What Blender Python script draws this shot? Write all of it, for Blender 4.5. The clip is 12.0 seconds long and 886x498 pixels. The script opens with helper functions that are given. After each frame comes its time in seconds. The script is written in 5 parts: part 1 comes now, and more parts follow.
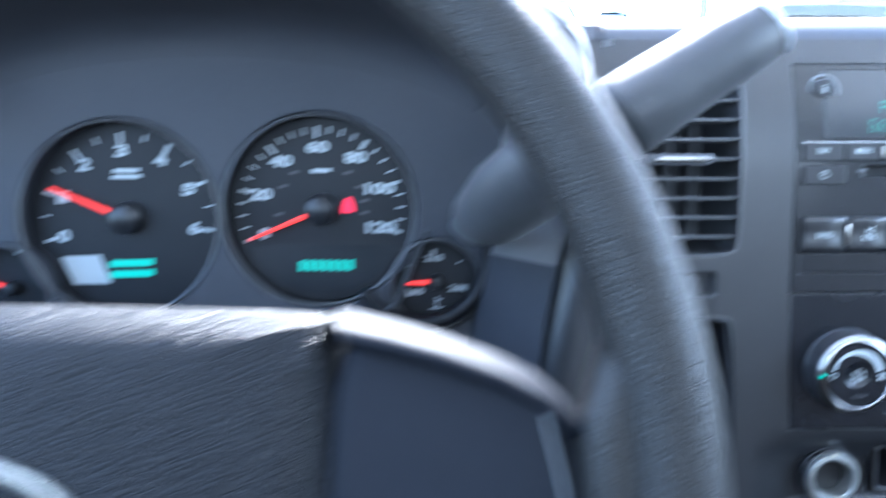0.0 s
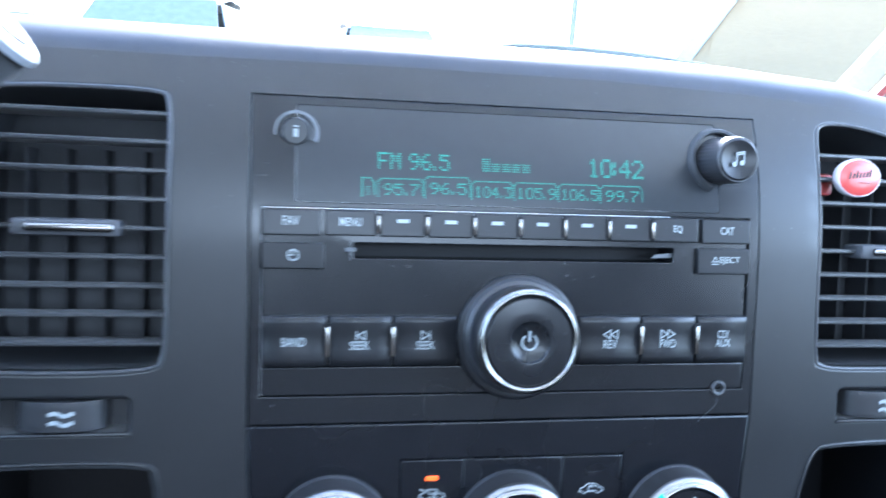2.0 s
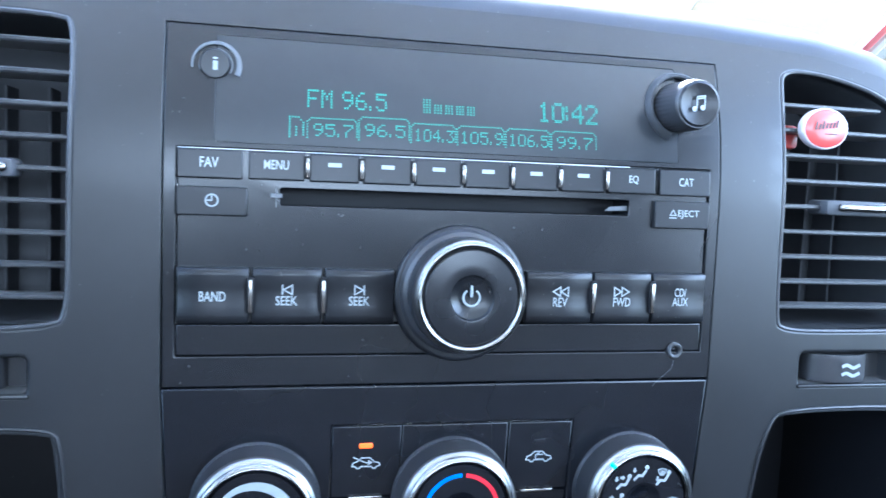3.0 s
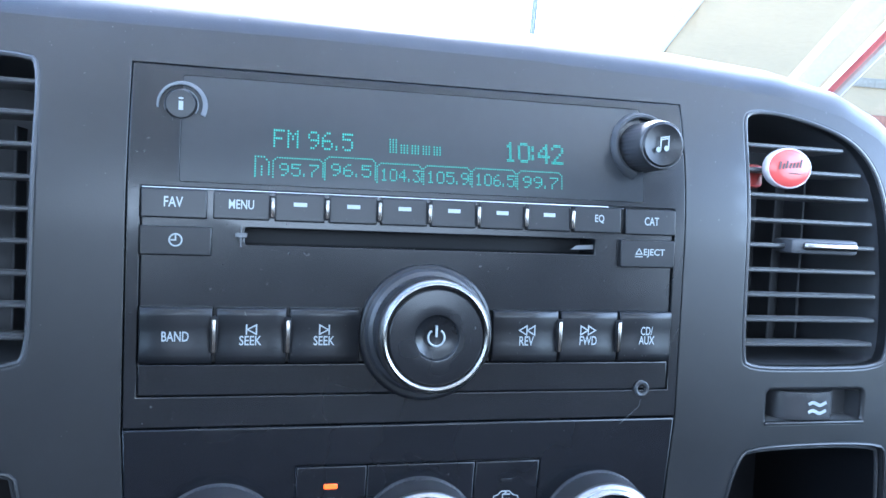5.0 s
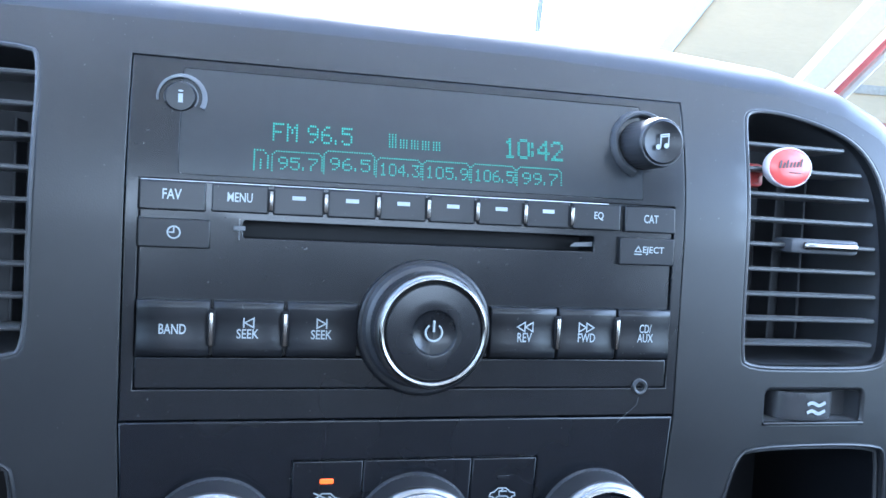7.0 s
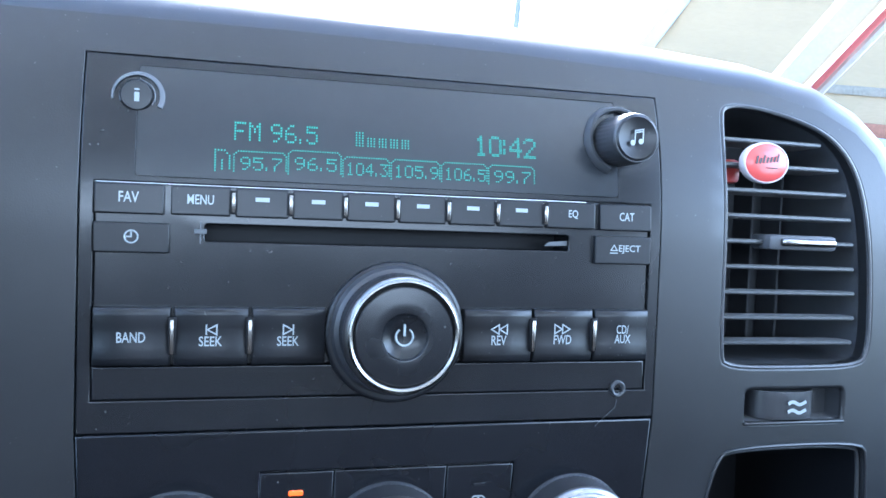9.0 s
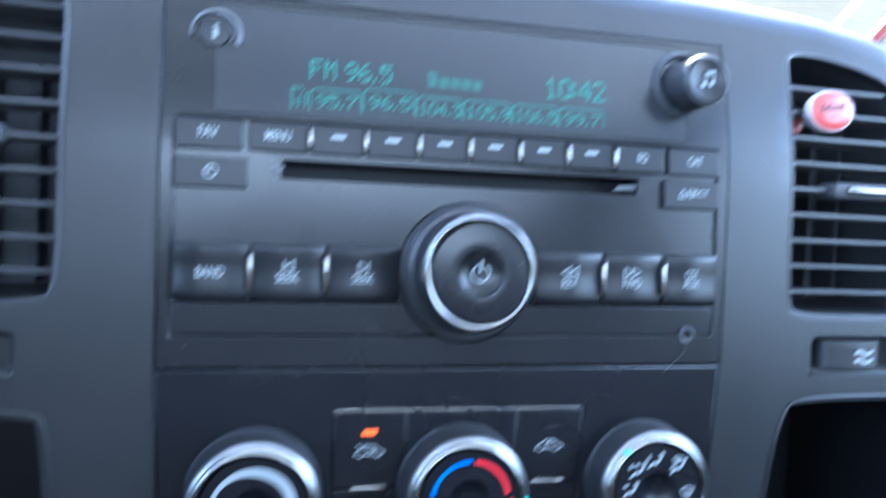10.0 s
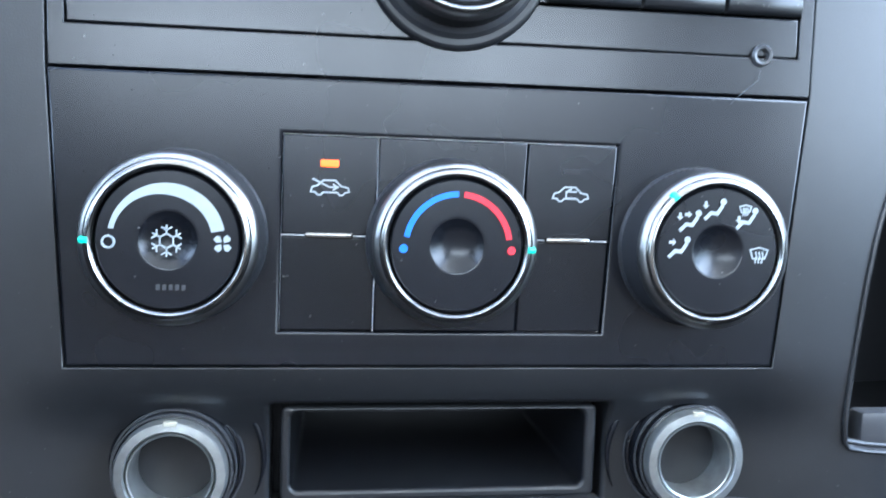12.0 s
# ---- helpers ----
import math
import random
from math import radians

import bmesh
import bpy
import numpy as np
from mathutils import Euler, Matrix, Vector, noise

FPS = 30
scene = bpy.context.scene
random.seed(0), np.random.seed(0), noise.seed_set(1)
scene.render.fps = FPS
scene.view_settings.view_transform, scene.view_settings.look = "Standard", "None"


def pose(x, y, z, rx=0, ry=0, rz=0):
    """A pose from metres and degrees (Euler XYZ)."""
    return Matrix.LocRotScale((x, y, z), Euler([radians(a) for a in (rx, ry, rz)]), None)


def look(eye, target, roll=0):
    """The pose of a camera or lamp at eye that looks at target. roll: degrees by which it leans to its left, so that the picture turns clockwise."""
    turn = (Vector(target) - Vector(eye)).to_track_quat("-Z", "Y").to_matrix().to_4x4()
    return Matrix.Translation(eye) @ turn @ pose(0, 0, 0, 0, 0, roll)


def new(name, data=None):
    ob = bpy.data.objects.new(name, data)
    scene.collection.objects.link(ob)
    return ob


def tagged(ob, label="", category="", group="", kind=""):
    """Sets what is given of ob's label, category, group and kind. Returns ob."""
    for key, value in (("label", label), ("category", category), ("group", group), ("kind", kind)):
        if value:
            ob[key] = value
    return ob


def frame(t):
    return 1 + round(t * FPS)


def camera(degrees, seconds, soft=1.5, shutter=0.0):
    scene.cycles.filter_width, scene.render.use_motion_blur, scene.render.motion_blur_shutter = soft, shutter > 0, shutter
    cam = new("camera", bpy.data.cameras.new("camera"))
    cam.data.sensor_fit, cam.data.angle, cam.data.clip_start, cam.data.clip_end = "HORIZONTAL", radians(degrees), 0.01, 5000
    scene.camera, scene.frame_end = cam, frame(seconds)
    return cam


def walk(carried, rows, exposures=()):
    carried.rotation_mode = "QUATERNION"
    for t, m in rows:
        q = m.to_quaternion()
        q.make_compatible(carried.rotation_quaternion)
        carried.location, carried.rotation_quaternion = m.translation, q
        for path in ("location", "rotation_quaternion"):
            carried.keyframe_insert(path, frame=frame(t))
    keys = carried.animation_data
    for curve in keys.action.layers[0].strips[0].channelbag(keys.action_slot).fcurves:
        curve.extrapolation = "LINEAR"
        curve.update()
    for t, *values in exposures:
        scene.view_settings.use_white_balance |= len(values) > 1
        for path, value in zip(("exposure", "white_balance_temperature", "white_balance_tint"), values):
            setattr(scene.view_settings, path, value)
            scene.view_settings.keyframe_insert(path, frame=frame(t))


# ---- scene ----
cam = camera(58.5, 12.0, shutter=0.8)
# The dashboard leans back by ten degrees; its own axes start at the volume knob (x right, y forward, z up its face).
LEAN_BACK = -10.0
BASE = pose(0, 0, 1.25, LEAN_BACK, 0, 0)
CARRY = BASE @ pose(-0.30, -0.45, -1.30)
PATH = [
    (0, (-0.0071, 0.0314, 1.3344), (0.0657, 2.0183, 1.1178), 0.07),
    (0.2, (0.0379, 0.0484, 1.3430), (0.1111, 2.0365, 1.1378), -0.35),
    (0.5, (0.0985, 0.0629, 1.3403), (0.2088, 2.0507, 1.1494), -0.19),
    (0.7, (0.1358, 0.0763, 1.3420), (0.2584, 2.0639, 1.1563), 0.33),
    (1, (0.1627, 0.0764, 1.3530), (0.3363, 2.0607, 1.1724), 0.61),
    (1.3, (0.1839, 0.0946, 1.3512), (0.4124, 2.0736, 1.1739), 0.69),
    (1.5, (0.1891, 0.1127, 1.3476), (0.4674, 2.0861, 1.1789), 0.68),
    (2, (0.2122, 0.1528, 1.3499), (0.5888, 2.1134, 1.2301), 1.97),
    (2.5, (0.2254, 0.1664, 1.3433), (0.6557, 2.1152, 1.2122), 2.48),
    (3, (0.2293, 0.1734, 1.3364), (0.6780, 2.1159, 1.1779), 2.50),
    (3.5, (0.2391, 0.1739, 1.3436), (0.7112, 2.1110, 1.1860), 2.07),
    (5.5, (0.2358, 0.1713, 1.3405), (0.7164, 2.1109, 1.2558), 2.89),
    (6, (0.2367, 0.1737, 1.3383), (0.7183, 2.1128, 1.2487), 3.07),
    (6.5, (0.2364, 0.1724, 1.3380), (0.7139, 2.1126, 1.2508), 3.20),
    (7, (0.2380, 0.1714, 1.3391), (0.7105, 2.1129, 1.2527), 3.17),
    (9, (0.2439, 0.1789, 1.3380), (0.7612, 2.1094, 1.2633), 2.42),
    (9.5, (0.2454, 0.1794, 1.3378), (0.7636, 2.1101, 1.2756), 2.18),
    (10, (0.2225, 0.1839, 1.3133), (0.7223, 2.1196, 1.2588), 2.36),
    (10.5, (0.2050, 0.2112, 1.2765), (0.6648, 2.1558, 1.1926), 2.41),
    (11, (0.2081, 0.2247, 1.2555), (0.6087, 2.1776, 1.0951), 2.75),
    (11.5, (0.2539, 0.2357, 1.2464), (0.5876, 2.1999, 1.0720), 2.61),
    (12, (0.2691, 0.2379, 1.2378), (0.5460, 2.2117, 1.0722), 1.87),
]
walk(cam, [(t, CARRY @ look(eye, target, roll)) for t, eye, target, roll in PATH],
     exposures=[(0.0, 4.08, 5300, 10), (0.6, 4.08, 5320, 10), (1.0, 4.05, 5350, 10), (2.0, 3.7, 5300, 10), (3.0, 3.92, 5250, 10), (3.7, 3.9, 5250, 10), (5.5, 3.6, 5250, 10), (9.6, 3.58, 5250, 10), (10.0, 3.6, 5000, 10), (10.6, 3.85, 5200, 10), (11.0, 4.1, 5400, 10), (11.4, 4.24, 5750, 10), (12.0, 4.30, 5900, 10)])

# ---- world and sun ----
world = bpy.data.worlds.new("sky")
scene.world = world
world.use_nodes = True
wn = world.node_tree.nodes
sky = wn.new("ShaderNodeTexSky")
sky.sky_type, sky.sun_disc = "NISHITA", False
sky.sun_elevation, sky.sun_rotation = radians(38), radians(12)
sky.dust_density = 2.0
world.node_tree.links.new(sky.outputs["Color"], wn["Background"].inputs["Color"])
wn["Background"].inputs["Strength"].default_value = 0.15
sun = new("sun", bpy.data.lights.new("sun", "SUN"))
sun.data.energy, sun.data.angle, sun.data.color = 3.0, radians(0.6), (1.0, 0.95, 0.88)
sun.matrix_world = look((0, 0, 0), (-0.2, -0.76, -0.62))


# The sky's light in the side windows and the rear window.
for name, place, aim, wide, high, watts in (("side_window_light", (-0.72, -0.25, 1.60), (0, -0.2, 1.90), 1.15, 0.54, 0.75), ("side_window_light", (0.72, -0.25, 1.60), (0, -0.2, 1.90), 1.15, 0.54, 1.7), ("rear_window_light", (0, -1.47, 1.68), (0, 0, 1.75), 1.2, 0.34, 1.5)):
    lit = new(name, bpy.data.lights.new(name, "AREA"))
    lit.data.shape, lit.data.size, lit.data.size_y, lit.data.energy, lit.data.color = "RECTANGLE", wide, high, watts, (0.80, 0.91, 1.0)
    lit.matrix_world = look(place, aim)


# ---- materials ----
def material(name, color, rough=0.5, metal=0.0, grain=0.0, grain_size=0.0006, vary=0.12, spec=0.5, coat=0.0, sheen=0.0, dust=0.0, stretch=(1, 1, 1), wrinkle=0.0):
    """A surface with tone and gloss that vary at two scales, and a fine relief."""
    m = bpy.data.materials.new(name)
    m.use_nodes = True
    n, l = m.node_tree.nodes, m.node_tree.links
    b = n["Principled BSDF"]
    b.inputs["Metallic"].default_value = metal
    b.inputs["Specular IOR Level"].default_value = spec
    b.inputs["Coat Weight"].default_value = coat
    b.inputs["Sheen Weight"].default_value = sheen
    b.inputs["Sheen Roughness"].default_value = 0.6
    co = n.new("ShaderNodeTexCoord")
    mp = n.new("ShaderNodeMapping")
    mp.inputs["Scale"].default_value = stretch
    l.new(co.outputs["Object"], mp.inputs["Vector"])

    def cloud(size, detail):
        t = n.new("ShaderNodeTexNoise")
        t.inputs["Scale"].default_value, t.inputs["Detail"].default_value = 1 / size, detail
        l.new(mp.outputs["Vector"], t.inputs["Vector"])
        return t.outputs["Fac"]

    big, small = cloud(0.07, 3), cloud(0.004, 4)
    mean = n.new("ShaderNodeMath")
    mean.operation = "ADD"
    l.new(big, mean.inputs[0]), l.new(small, mean.inputs[1])
    ramp = n.new("ShaderNodeMapRange")
    ramp.inputs["From Min"].default_value, ramp.inputs["From Max"].default_value = 0.0, 2.0
    ramp.inputs["To Min"].default_value, ramp.inputs["To Max"].default_value = 1 - 2.4 * vary, 1 + 2.4 * vary
    l.new(mean.outputs[0], ramp.inputs["Value"])
    tone = n.new("ShaderNodeMix")
    tone.data_type, tone.blend_type = "RGBA", "MULTIPLY"
    tone.inputs["Factor"].default_value = 1.0
    tone.inputs["A"].default_value = (*color, 1)
    l.new(ramp.outputs[0], tone.inputs["B"])
    last = tone.outputs["Result"]
    if dust:
        specks = n.new("ShaderNodeTexNoise")
        specks.inputs["Scale"].default_value, specks.inputs["Detail"].default_value = 700, 1
        l.new(co.outputs["Object"], specks.inputs["Vector"])
        cut = n.new("ShaderNodeMapRange")
        cut.inputs["From Min"].default_value, cut.inputs["From Max"].default_value = 0.765, 0.81
        cut.inputs["To Max"].default_value = dust
        l.new(specks.outputs["Fac"], cut.inputs["Value"])
        over = n.new("ShaderNodeMix")
        over.data_type = "RGBA"
        over.inputs["B"].default_value = (0.45, 0.45, 0.43, 1)
        l.new(cut.outputs[0], over.inputs["Factor"]), l.new(last, over.inputs["A"])
        last = over.outputs["Result"]
    l.new(last, b.inputs["Base Color"])
    gloss = n.new("ShaderNodeMapRange")
    gloss.inputs["From Min"].default_value, gloss.inputs["From Max"].default_value = 0.0, 1.0
    gloss.inputs["To Min"].default_value, gloss.inputs["To Max"].default_value = max(rough - 0.12, 0.02), min(rough + 0.12, 1)
    l.new(big, gloss.inputs["Value"]), l.new(gloss.outputs[0], b.inputs["Roughness"])
    if grain or wrinkle:
        bump = n.new("ShaderNodeBump")
        bump.inputs["Strength"].default_value = max(grain, wrinkle)
        bump.inputs["Distance"].default_value = 0.0012 if wrinkle else 0.0003
        if wrinkle:
            t = n.new("ShaderNodeTexVoronoi")
            t.feature = "DISTANCE_TO_EDGE"
            t.inputs["Scale"].default_value = 1 / grain_size
            warp = n.new("ShaderNodeTexNoise")
            warp.inputs["Scale"].default_value = 180
            l.new(mp.outputs["Vector"], warp.inputs["Vector"])
            shift = n.new("ShaderNodeVectorMath")
            shift.operation = "MULTIPLY_ADD"
            shift.inputs[1].default_value = (0.006, 0.006, 0.006)
            l.new(warp.outputs["Color"], shift.inputs[0]), l.new(mp.outputs["Vector"], shift.inputs[2])
            l.new(shift.outputs[0], t.inputs["Vector"])
            flat = n.new("ShaderNodeMapRange")
            flat.inputs["From Max"].default_value = 0.25
            l.new(t.outputs["Distance"], flat.inputs["Value"])
            l.new(flat.outputs[0], bump.inputs["Height"])
        else:
            l.new(cloud(grain_size, 2), bump.inputs["Height"])
        l.new(bump.outputs[0], b.inputs["Normal"])
    return m


def glow(name, color, strength):
    m = bpy.data.materials.new(name)
    m.use_nodes = True
    b = m.node_tree.nodes["Principled BSDF"]
    b.inputs["Base Color"].default_value = (*[c * 0.3 for c in color], 1)
    b.inputs["Emission Color"].default_value = (*color, 1)
    b.inputs["Emission Strength"].default_value = strength
    return m


PLASTIC = material("satin dark grey plastic", (0.0125, 0.0130, 0.0142), 0.36, grain=0.10, grain_size=0.0005, dust=0.10)
FACE = material("radio face plastic", (0.0072, 0.0078, 0.0094), 0.24, grain=0.0, dust=0.14, spec=0.45)
PANEL = material("climate panel plastic", (0.0046, 0.0053, 0.0074), 0.27, grain=0.0, dust=0.16, spec=0.36)
KEY = material("soft black key", (0.0088, 0.0092, 0.0108), 0.34, vary=0.08, dust=0.10, spec=0.36)
PAD = material("grained dash pad", (0.058, 0.062, 0.070), 0.55, grain=0.5, grain_size=0.0016, sheen=0.3, dust=0.2)
DARK = material("deep black plastic", (0.05, 0.052, 0.058), 0.6, vary=0.1)
SLAT = material("vent slat plastic", (0.026, 0.027, 0.030), 0.35, vary=0.1, sheen=0.1)
KNURL = material("knurled black rubber", (0.028, 0.0285, 0.031), 0.36, spec=0.5)
CHROME = material("polished chrome", (0.262, 0.252, 0.238), 0.24, metal=1.0, vary=0.03)
SATIN = material("satin chrome", (0.255, 0.248, 0.238), 0.33, metal=1.0, vary=0.05)
LENS = material("smoked dusty display lens", (0.013, 0.015, 0.0175), 0.21, spec=0.5, vary=0.10, sheen=0.1)
FROST = material("frosted grey plastic", (0.085, 0.092, 0.10), 0.4, vary=0.15)
NICKEL = material("dull nickel plate", (0.31, 0.32, 0.31), 0.32, metal=0.8, vary=0.3)
WHITE = material("white legend and painted reflection", (0.27, 0.298, 0.308), 0.5, vary=0.04)
BLUE = material("printed blue arc", (0.003, 0.13, 0.60), 0.45, vary=0.04)
RED = material("printed red arc", (0.70, 0.010, 0.024), 0.45, vary=0.04)
TEAL = glow("teal display light", (0.03, 0.62, 0.45), 0.045)
PIP = glow("teal index pip", (0.02, 0.62, 0.44), 0.08)
AMBER = glow("amber indicator", (1.0, 0.11, 0.006), 0.22)
NEEDLE = glow("lit red needle", (1.0, 0.05, 0.04), 0.10)
WARN = glow("lit red warning", (1.0, 0.005, 0.05), 0.10)
LEATHER = material("dark grained wheel cover", (0.0125, 0.0124, 0.0122), 0.43, spec=0.2, grain_size=0.0021, wrinkle=0.22, stretch=(0.9, 0.9, 1.2))
VINYL = material("grained airbag cover", (0.007, 0.0076, 0.009), 0.44, spec=0.16, grain_size=0.0021, wrinkle=0.4, stretch=(0.75, 1, 1.25))
SPOKE = material("painted grey spoke", (0.009, 0.0105, 0.0145), 0.5, vary=0.08, spec=0.07)
GREYGRIP = material("grey lever plastic", (0.025, 0.0265, 0.029), 0.52, sheen=0.06, spec=0.28, grain=0.25, grain_size=0.0007)
COVE = material("matt cluster surround", (0.028, 0.030, 0.036), 0.62, vary=0.08, spec=0.3, grain=0.2, grain_size=0.0008)
GAUGE = material("matt black dial", (0.005, 0.0055, 0.007), 0.55, vary=0.05, spec=0.25)
PALE = material("pale grey pillar trim", (0.36, 0.345, 0.31), 0.7, grain=0.2, grain_size=0.002)
HEADLINER = material("grey headliner cloth", (0.76, 0.76, 0.74), 0.9, grain=0.4, grain_size=0.002)
CARPET = material("dark cabin carpet", (0.012, 0.012, 0.013), 0.95, grain=0.6, grain_size=0.004)
FRESH = material("glossy red plastic", (0.52, 0.070, 0.062), 0.30, vary=0.05, coat=0.1)
DUSTY = material("dusty grey socket liner", (0.11, 0.115, 0.12), 0.5, vary=0.45)
TAB = material("cream plastic tab", (0.34, 0.32, 0.25), 0.5)
SILVERED = material("silver painted plastic", (0.30, 0.32, 0.35), 0.4, metal=0.2)
SEAL = material("faded red seal", (0.36, 0.09, 0.085), 0.6)
FRESHRIM = material("translucent white plastic", (0.50, 0.46, 0.475), 0.40, vary=0.04)


# ---- shape helpers (millimetres on the dashboard's own axes, unless a thing is set out in metres) ----
PLACED = {}


def thing(name, label, category, at=(0, 0, 0), group="", kind="", m=None):
    """An Empty at the base of a thing. Its parts are written in dashboard millimetres, or in metres round m."""
    ob = new(name)
    if m is None:
        ob.matrix_world = BASE @ Matrix.Translation(Vector(at) * 0.001)
        PLACED[ob.name] = (Vector(at), 0.001)
    else:
        ob.matrix_world = m
        PLACED[ob.name] = (Vector((0, 0, 0)), 1.0)
    ob.empty_display_size = 0.02
    return tagged(ob, label, category, group, kind)


def part(name, bm, mat, parent, label="", sharp=38):
    start, unit = PLACED[parent.name]
    bmesh.ops.recalc_face_normals(bm, faces=bm.faces)
    for v in bm.verts:
        v.co = (v.co - start) * unit
    for f in bm.faces:
        f.smooth = True
    limit = radians(sharp)
    for e in bm.edges:
        if e.seam or len(e.link_faces) != 2 or e.calc_face_angle(0) > limit:
            e.smooth = False
    me = bpy.data.meshes.new(name)
    bm.to_mesh(me)
    bm.free()
    me.materials.append(mat)
    ob = new(name, me)
    ob.parent = parent
    PLACED[ob.name] = (start, unit)
    return tagged(ob, label)


def rrect(x0, z0, x1, z1, r, n=5):
    """A rectangle with round corners, anticlockwise."""
    pts = []
    for cx, cz, a in ((x1 - r, z0 + r, -90), (x1 - r, z1 - r, 0), (x0 + r, z1 - r, 90), (x0 + r, z0 + r, 180)):
        for i in range(n + 1):
            b = radians(a + 90 * i / n)
            pts.append((cx + r * math.cos(b), cz + r * math.sin(b)))
    return pts


def disc(cx, cz, r, n=48):
    return [(cx + r * math.cos(2 * math.pi * i / n), cz + r * math.sin(2 * math.pi * i / n)) for i in range(n)]


def arc_band(cx, cz, r0, r1, a0, a1, n=24, taper=1.0):
    """A ring sector from angle a0 to a1; the band narrows towards a0 by taper."""
    out, inn = [], []
    for i in range(n + 1):
        k = i / n
        a = radians(a0 + (a1 - a0) * k)
        w = (r1 - r0) * (taper + (1 - taper) * k) / 2
        rm = (r0 + r1) / 2
        out.append((cx + (rm + w) * math.cos(a), cz + (rm + w) * math.sin(a)))
        inn.append((cx + (rm - w) * math.cos(a), cz + (rm - w) * math.sin(a)))
    pts = out + inn[::-1]
    return pts if area(pts) > 0 else pts[::-1]


def area(p):
    return sum(a[0] * b[1] - b[0] * a[1] for a, b in zip(p, p[1:] + p[:1])) / 2


def grown(p, d):
    """The outline pushed outwards by d."""
    q, s = [], 1 if area(p) > 0 else -1
    for i in range(len(p)):
        a, b, c = Vector(p[i - 1]), Vector(p[i]), Vector(p[(i + 1) % len(p)])
        u, v = b - a, c - b
        if u.length < 1e-6 or v.length < 1e-6:
            w = u if u.length > v.length else v
            nrm = Vector((w.y, -w.x)).normalized()
        else:
            n1, n2 = Vector((u.y, -u.x)).normalized(), Vector((v.y, -v.x)).normalized()
            nrm = n1 + n2
            nrm = nrm / max(nrm.length_squared / 2, 0.35)
        q.append(tuple(b + nrm * d * s))
    return q


def inside(p, x, z):
    hit = False
    for (ax, az), (bx, bz) in zip(p, p[1:] + p[:1]):
        if (az > z) != (bz > z) and x < (bx - ax) * (z - az) / (bz - az) + ax:
            hit = not hit
    return hit


def level(z):
    """How far the face of the dashboard falls back towards its top."""
    return 9.0 * (max(z - 30.0, 0.0) / 56.0) ** 2


def none(z):
    return 0.0


def dense(p, most):
    """The outline with its long sides divided."""
    q = []
    for a, b in zip(p, p[1:] + p[:1]):
        k = max(int(math.hypot(b[0] - a[0], b[1] - a[1]) / most), 1)
        q += [(a[0] + (b[0] - a[0]) * i / k, a[1] + (b[1] - a[1]) * i / k) for i in range(k)]
    return q


def slab(outline, y, depth, r=0.0, holes=(), fall=none, step=0.0, steps=3, back=True, wall=None, edges=()):
    """A plate that faces the driver: its front at y, rounded edges of radius r, with holes through it whose edges are rounded by the same."""
    bm = bmesh.new()
    hrs = list(edges) + [min(r, 1.6)] * (len(holes) - len(edges))
    if fall is not none and step:
        outline, holes = dense(outline, step), [dense(h, step) for h in holes]
    outer = grown(outline, -r) if r else list(outline)
    inner = [grown(h, hr) if hr else list(h) for h, hr in zip(holes, hrs)]

    def add(loop, dy):
        return [bm.verts.new((x, y + fall(z) + dy, z)) for x, z in loop]

    front = add(outer, 0)
    hfront = [add(h, 0) for h in inner]
    crease = [front] + hfront if r else []
    if not holes and not step:
        bm.faces.new(front)
    else:
        pts, edges, ring = [Vector(p) for p in outer], [], []
        n = len(outer)
        edges += [(i, (i + 1) % n) for i in range(n)]
        ring += front
        for h, hv in zip(inner, hfront):
            o, k = len(pts), len(h)
            pts += [Vector(p) for p in h]
            edges += [(o + i, o + (i + 1) % k) for i in range(k)]
            ring += hv
        if step:
            xs, zs = [p[0] for p in outer], [p[1] for p in outer]
            x = min(xs) + step / 2
            while x < max(xs):
                z = min(zs) + step / 2
                while z < max(zs):
                    if inside(outer, x, z) and not any(inside(h, x, z) for h in inner):
                        pts.append(Vector((x, z)))
                        ring.append(bm.verts.new((x, y + fall(z), z)))
                    z += step
                x += step
        from mathutils.geometry import delaunay_2d_cdt
        vs, _, fs, ov, _, _ = delaunay_2d_cdt(pts, edges, [], 0, 1e-5)
        for f in fs:
            cx, cz = sum(vs[i].x for i in f) / 3, sum(vs[i].y for i in f) / 3
            if not inside(outer, cx, cz) or any(inside(h, cx, cz) for h in inner):
                continue
            tri = [ring[ov[i][0]] for i in f if ov[i]]
            if len(set(tri)) == 3:
                try:
                    bm.faces.new(tri)
                except ValueError:
                    pass

    def bridge(a, b):
        for i in range(len(a)):
            j = (i + 1) % len(a)
            bm.faces.new((a[i], a[j], b[j], b[i]))

    def sides(loop, base, sign, r, depth):
        last = loop
        for k in range(1, steps + 1 if r else 1):
            a = math.pi / 2 * k / steps
            here = add(grown(base, sign * -r * (1 - math.sin(a))), r * (1 - math.cos(a)))
            bridge(last, here)
            last = here
        if depth > r:
            here = add(base, depth)
            bridge(last, here)
            last = here
        return last

    end = sides(front, list(outline), 1, r, depth)
    if back and not holes:
        bm.faces.new(end)
    for h, hv, hr in zip(holes, hfront, hrs):
        sides(hv, list(h), -1, hr, wall or depth)
    for loop in crease:
        for a, b in zip(loop, loop[1:] + loop[:1]):
            e = bm.edges.get((a, b))
            if e:
                e.seam = True
    return bm


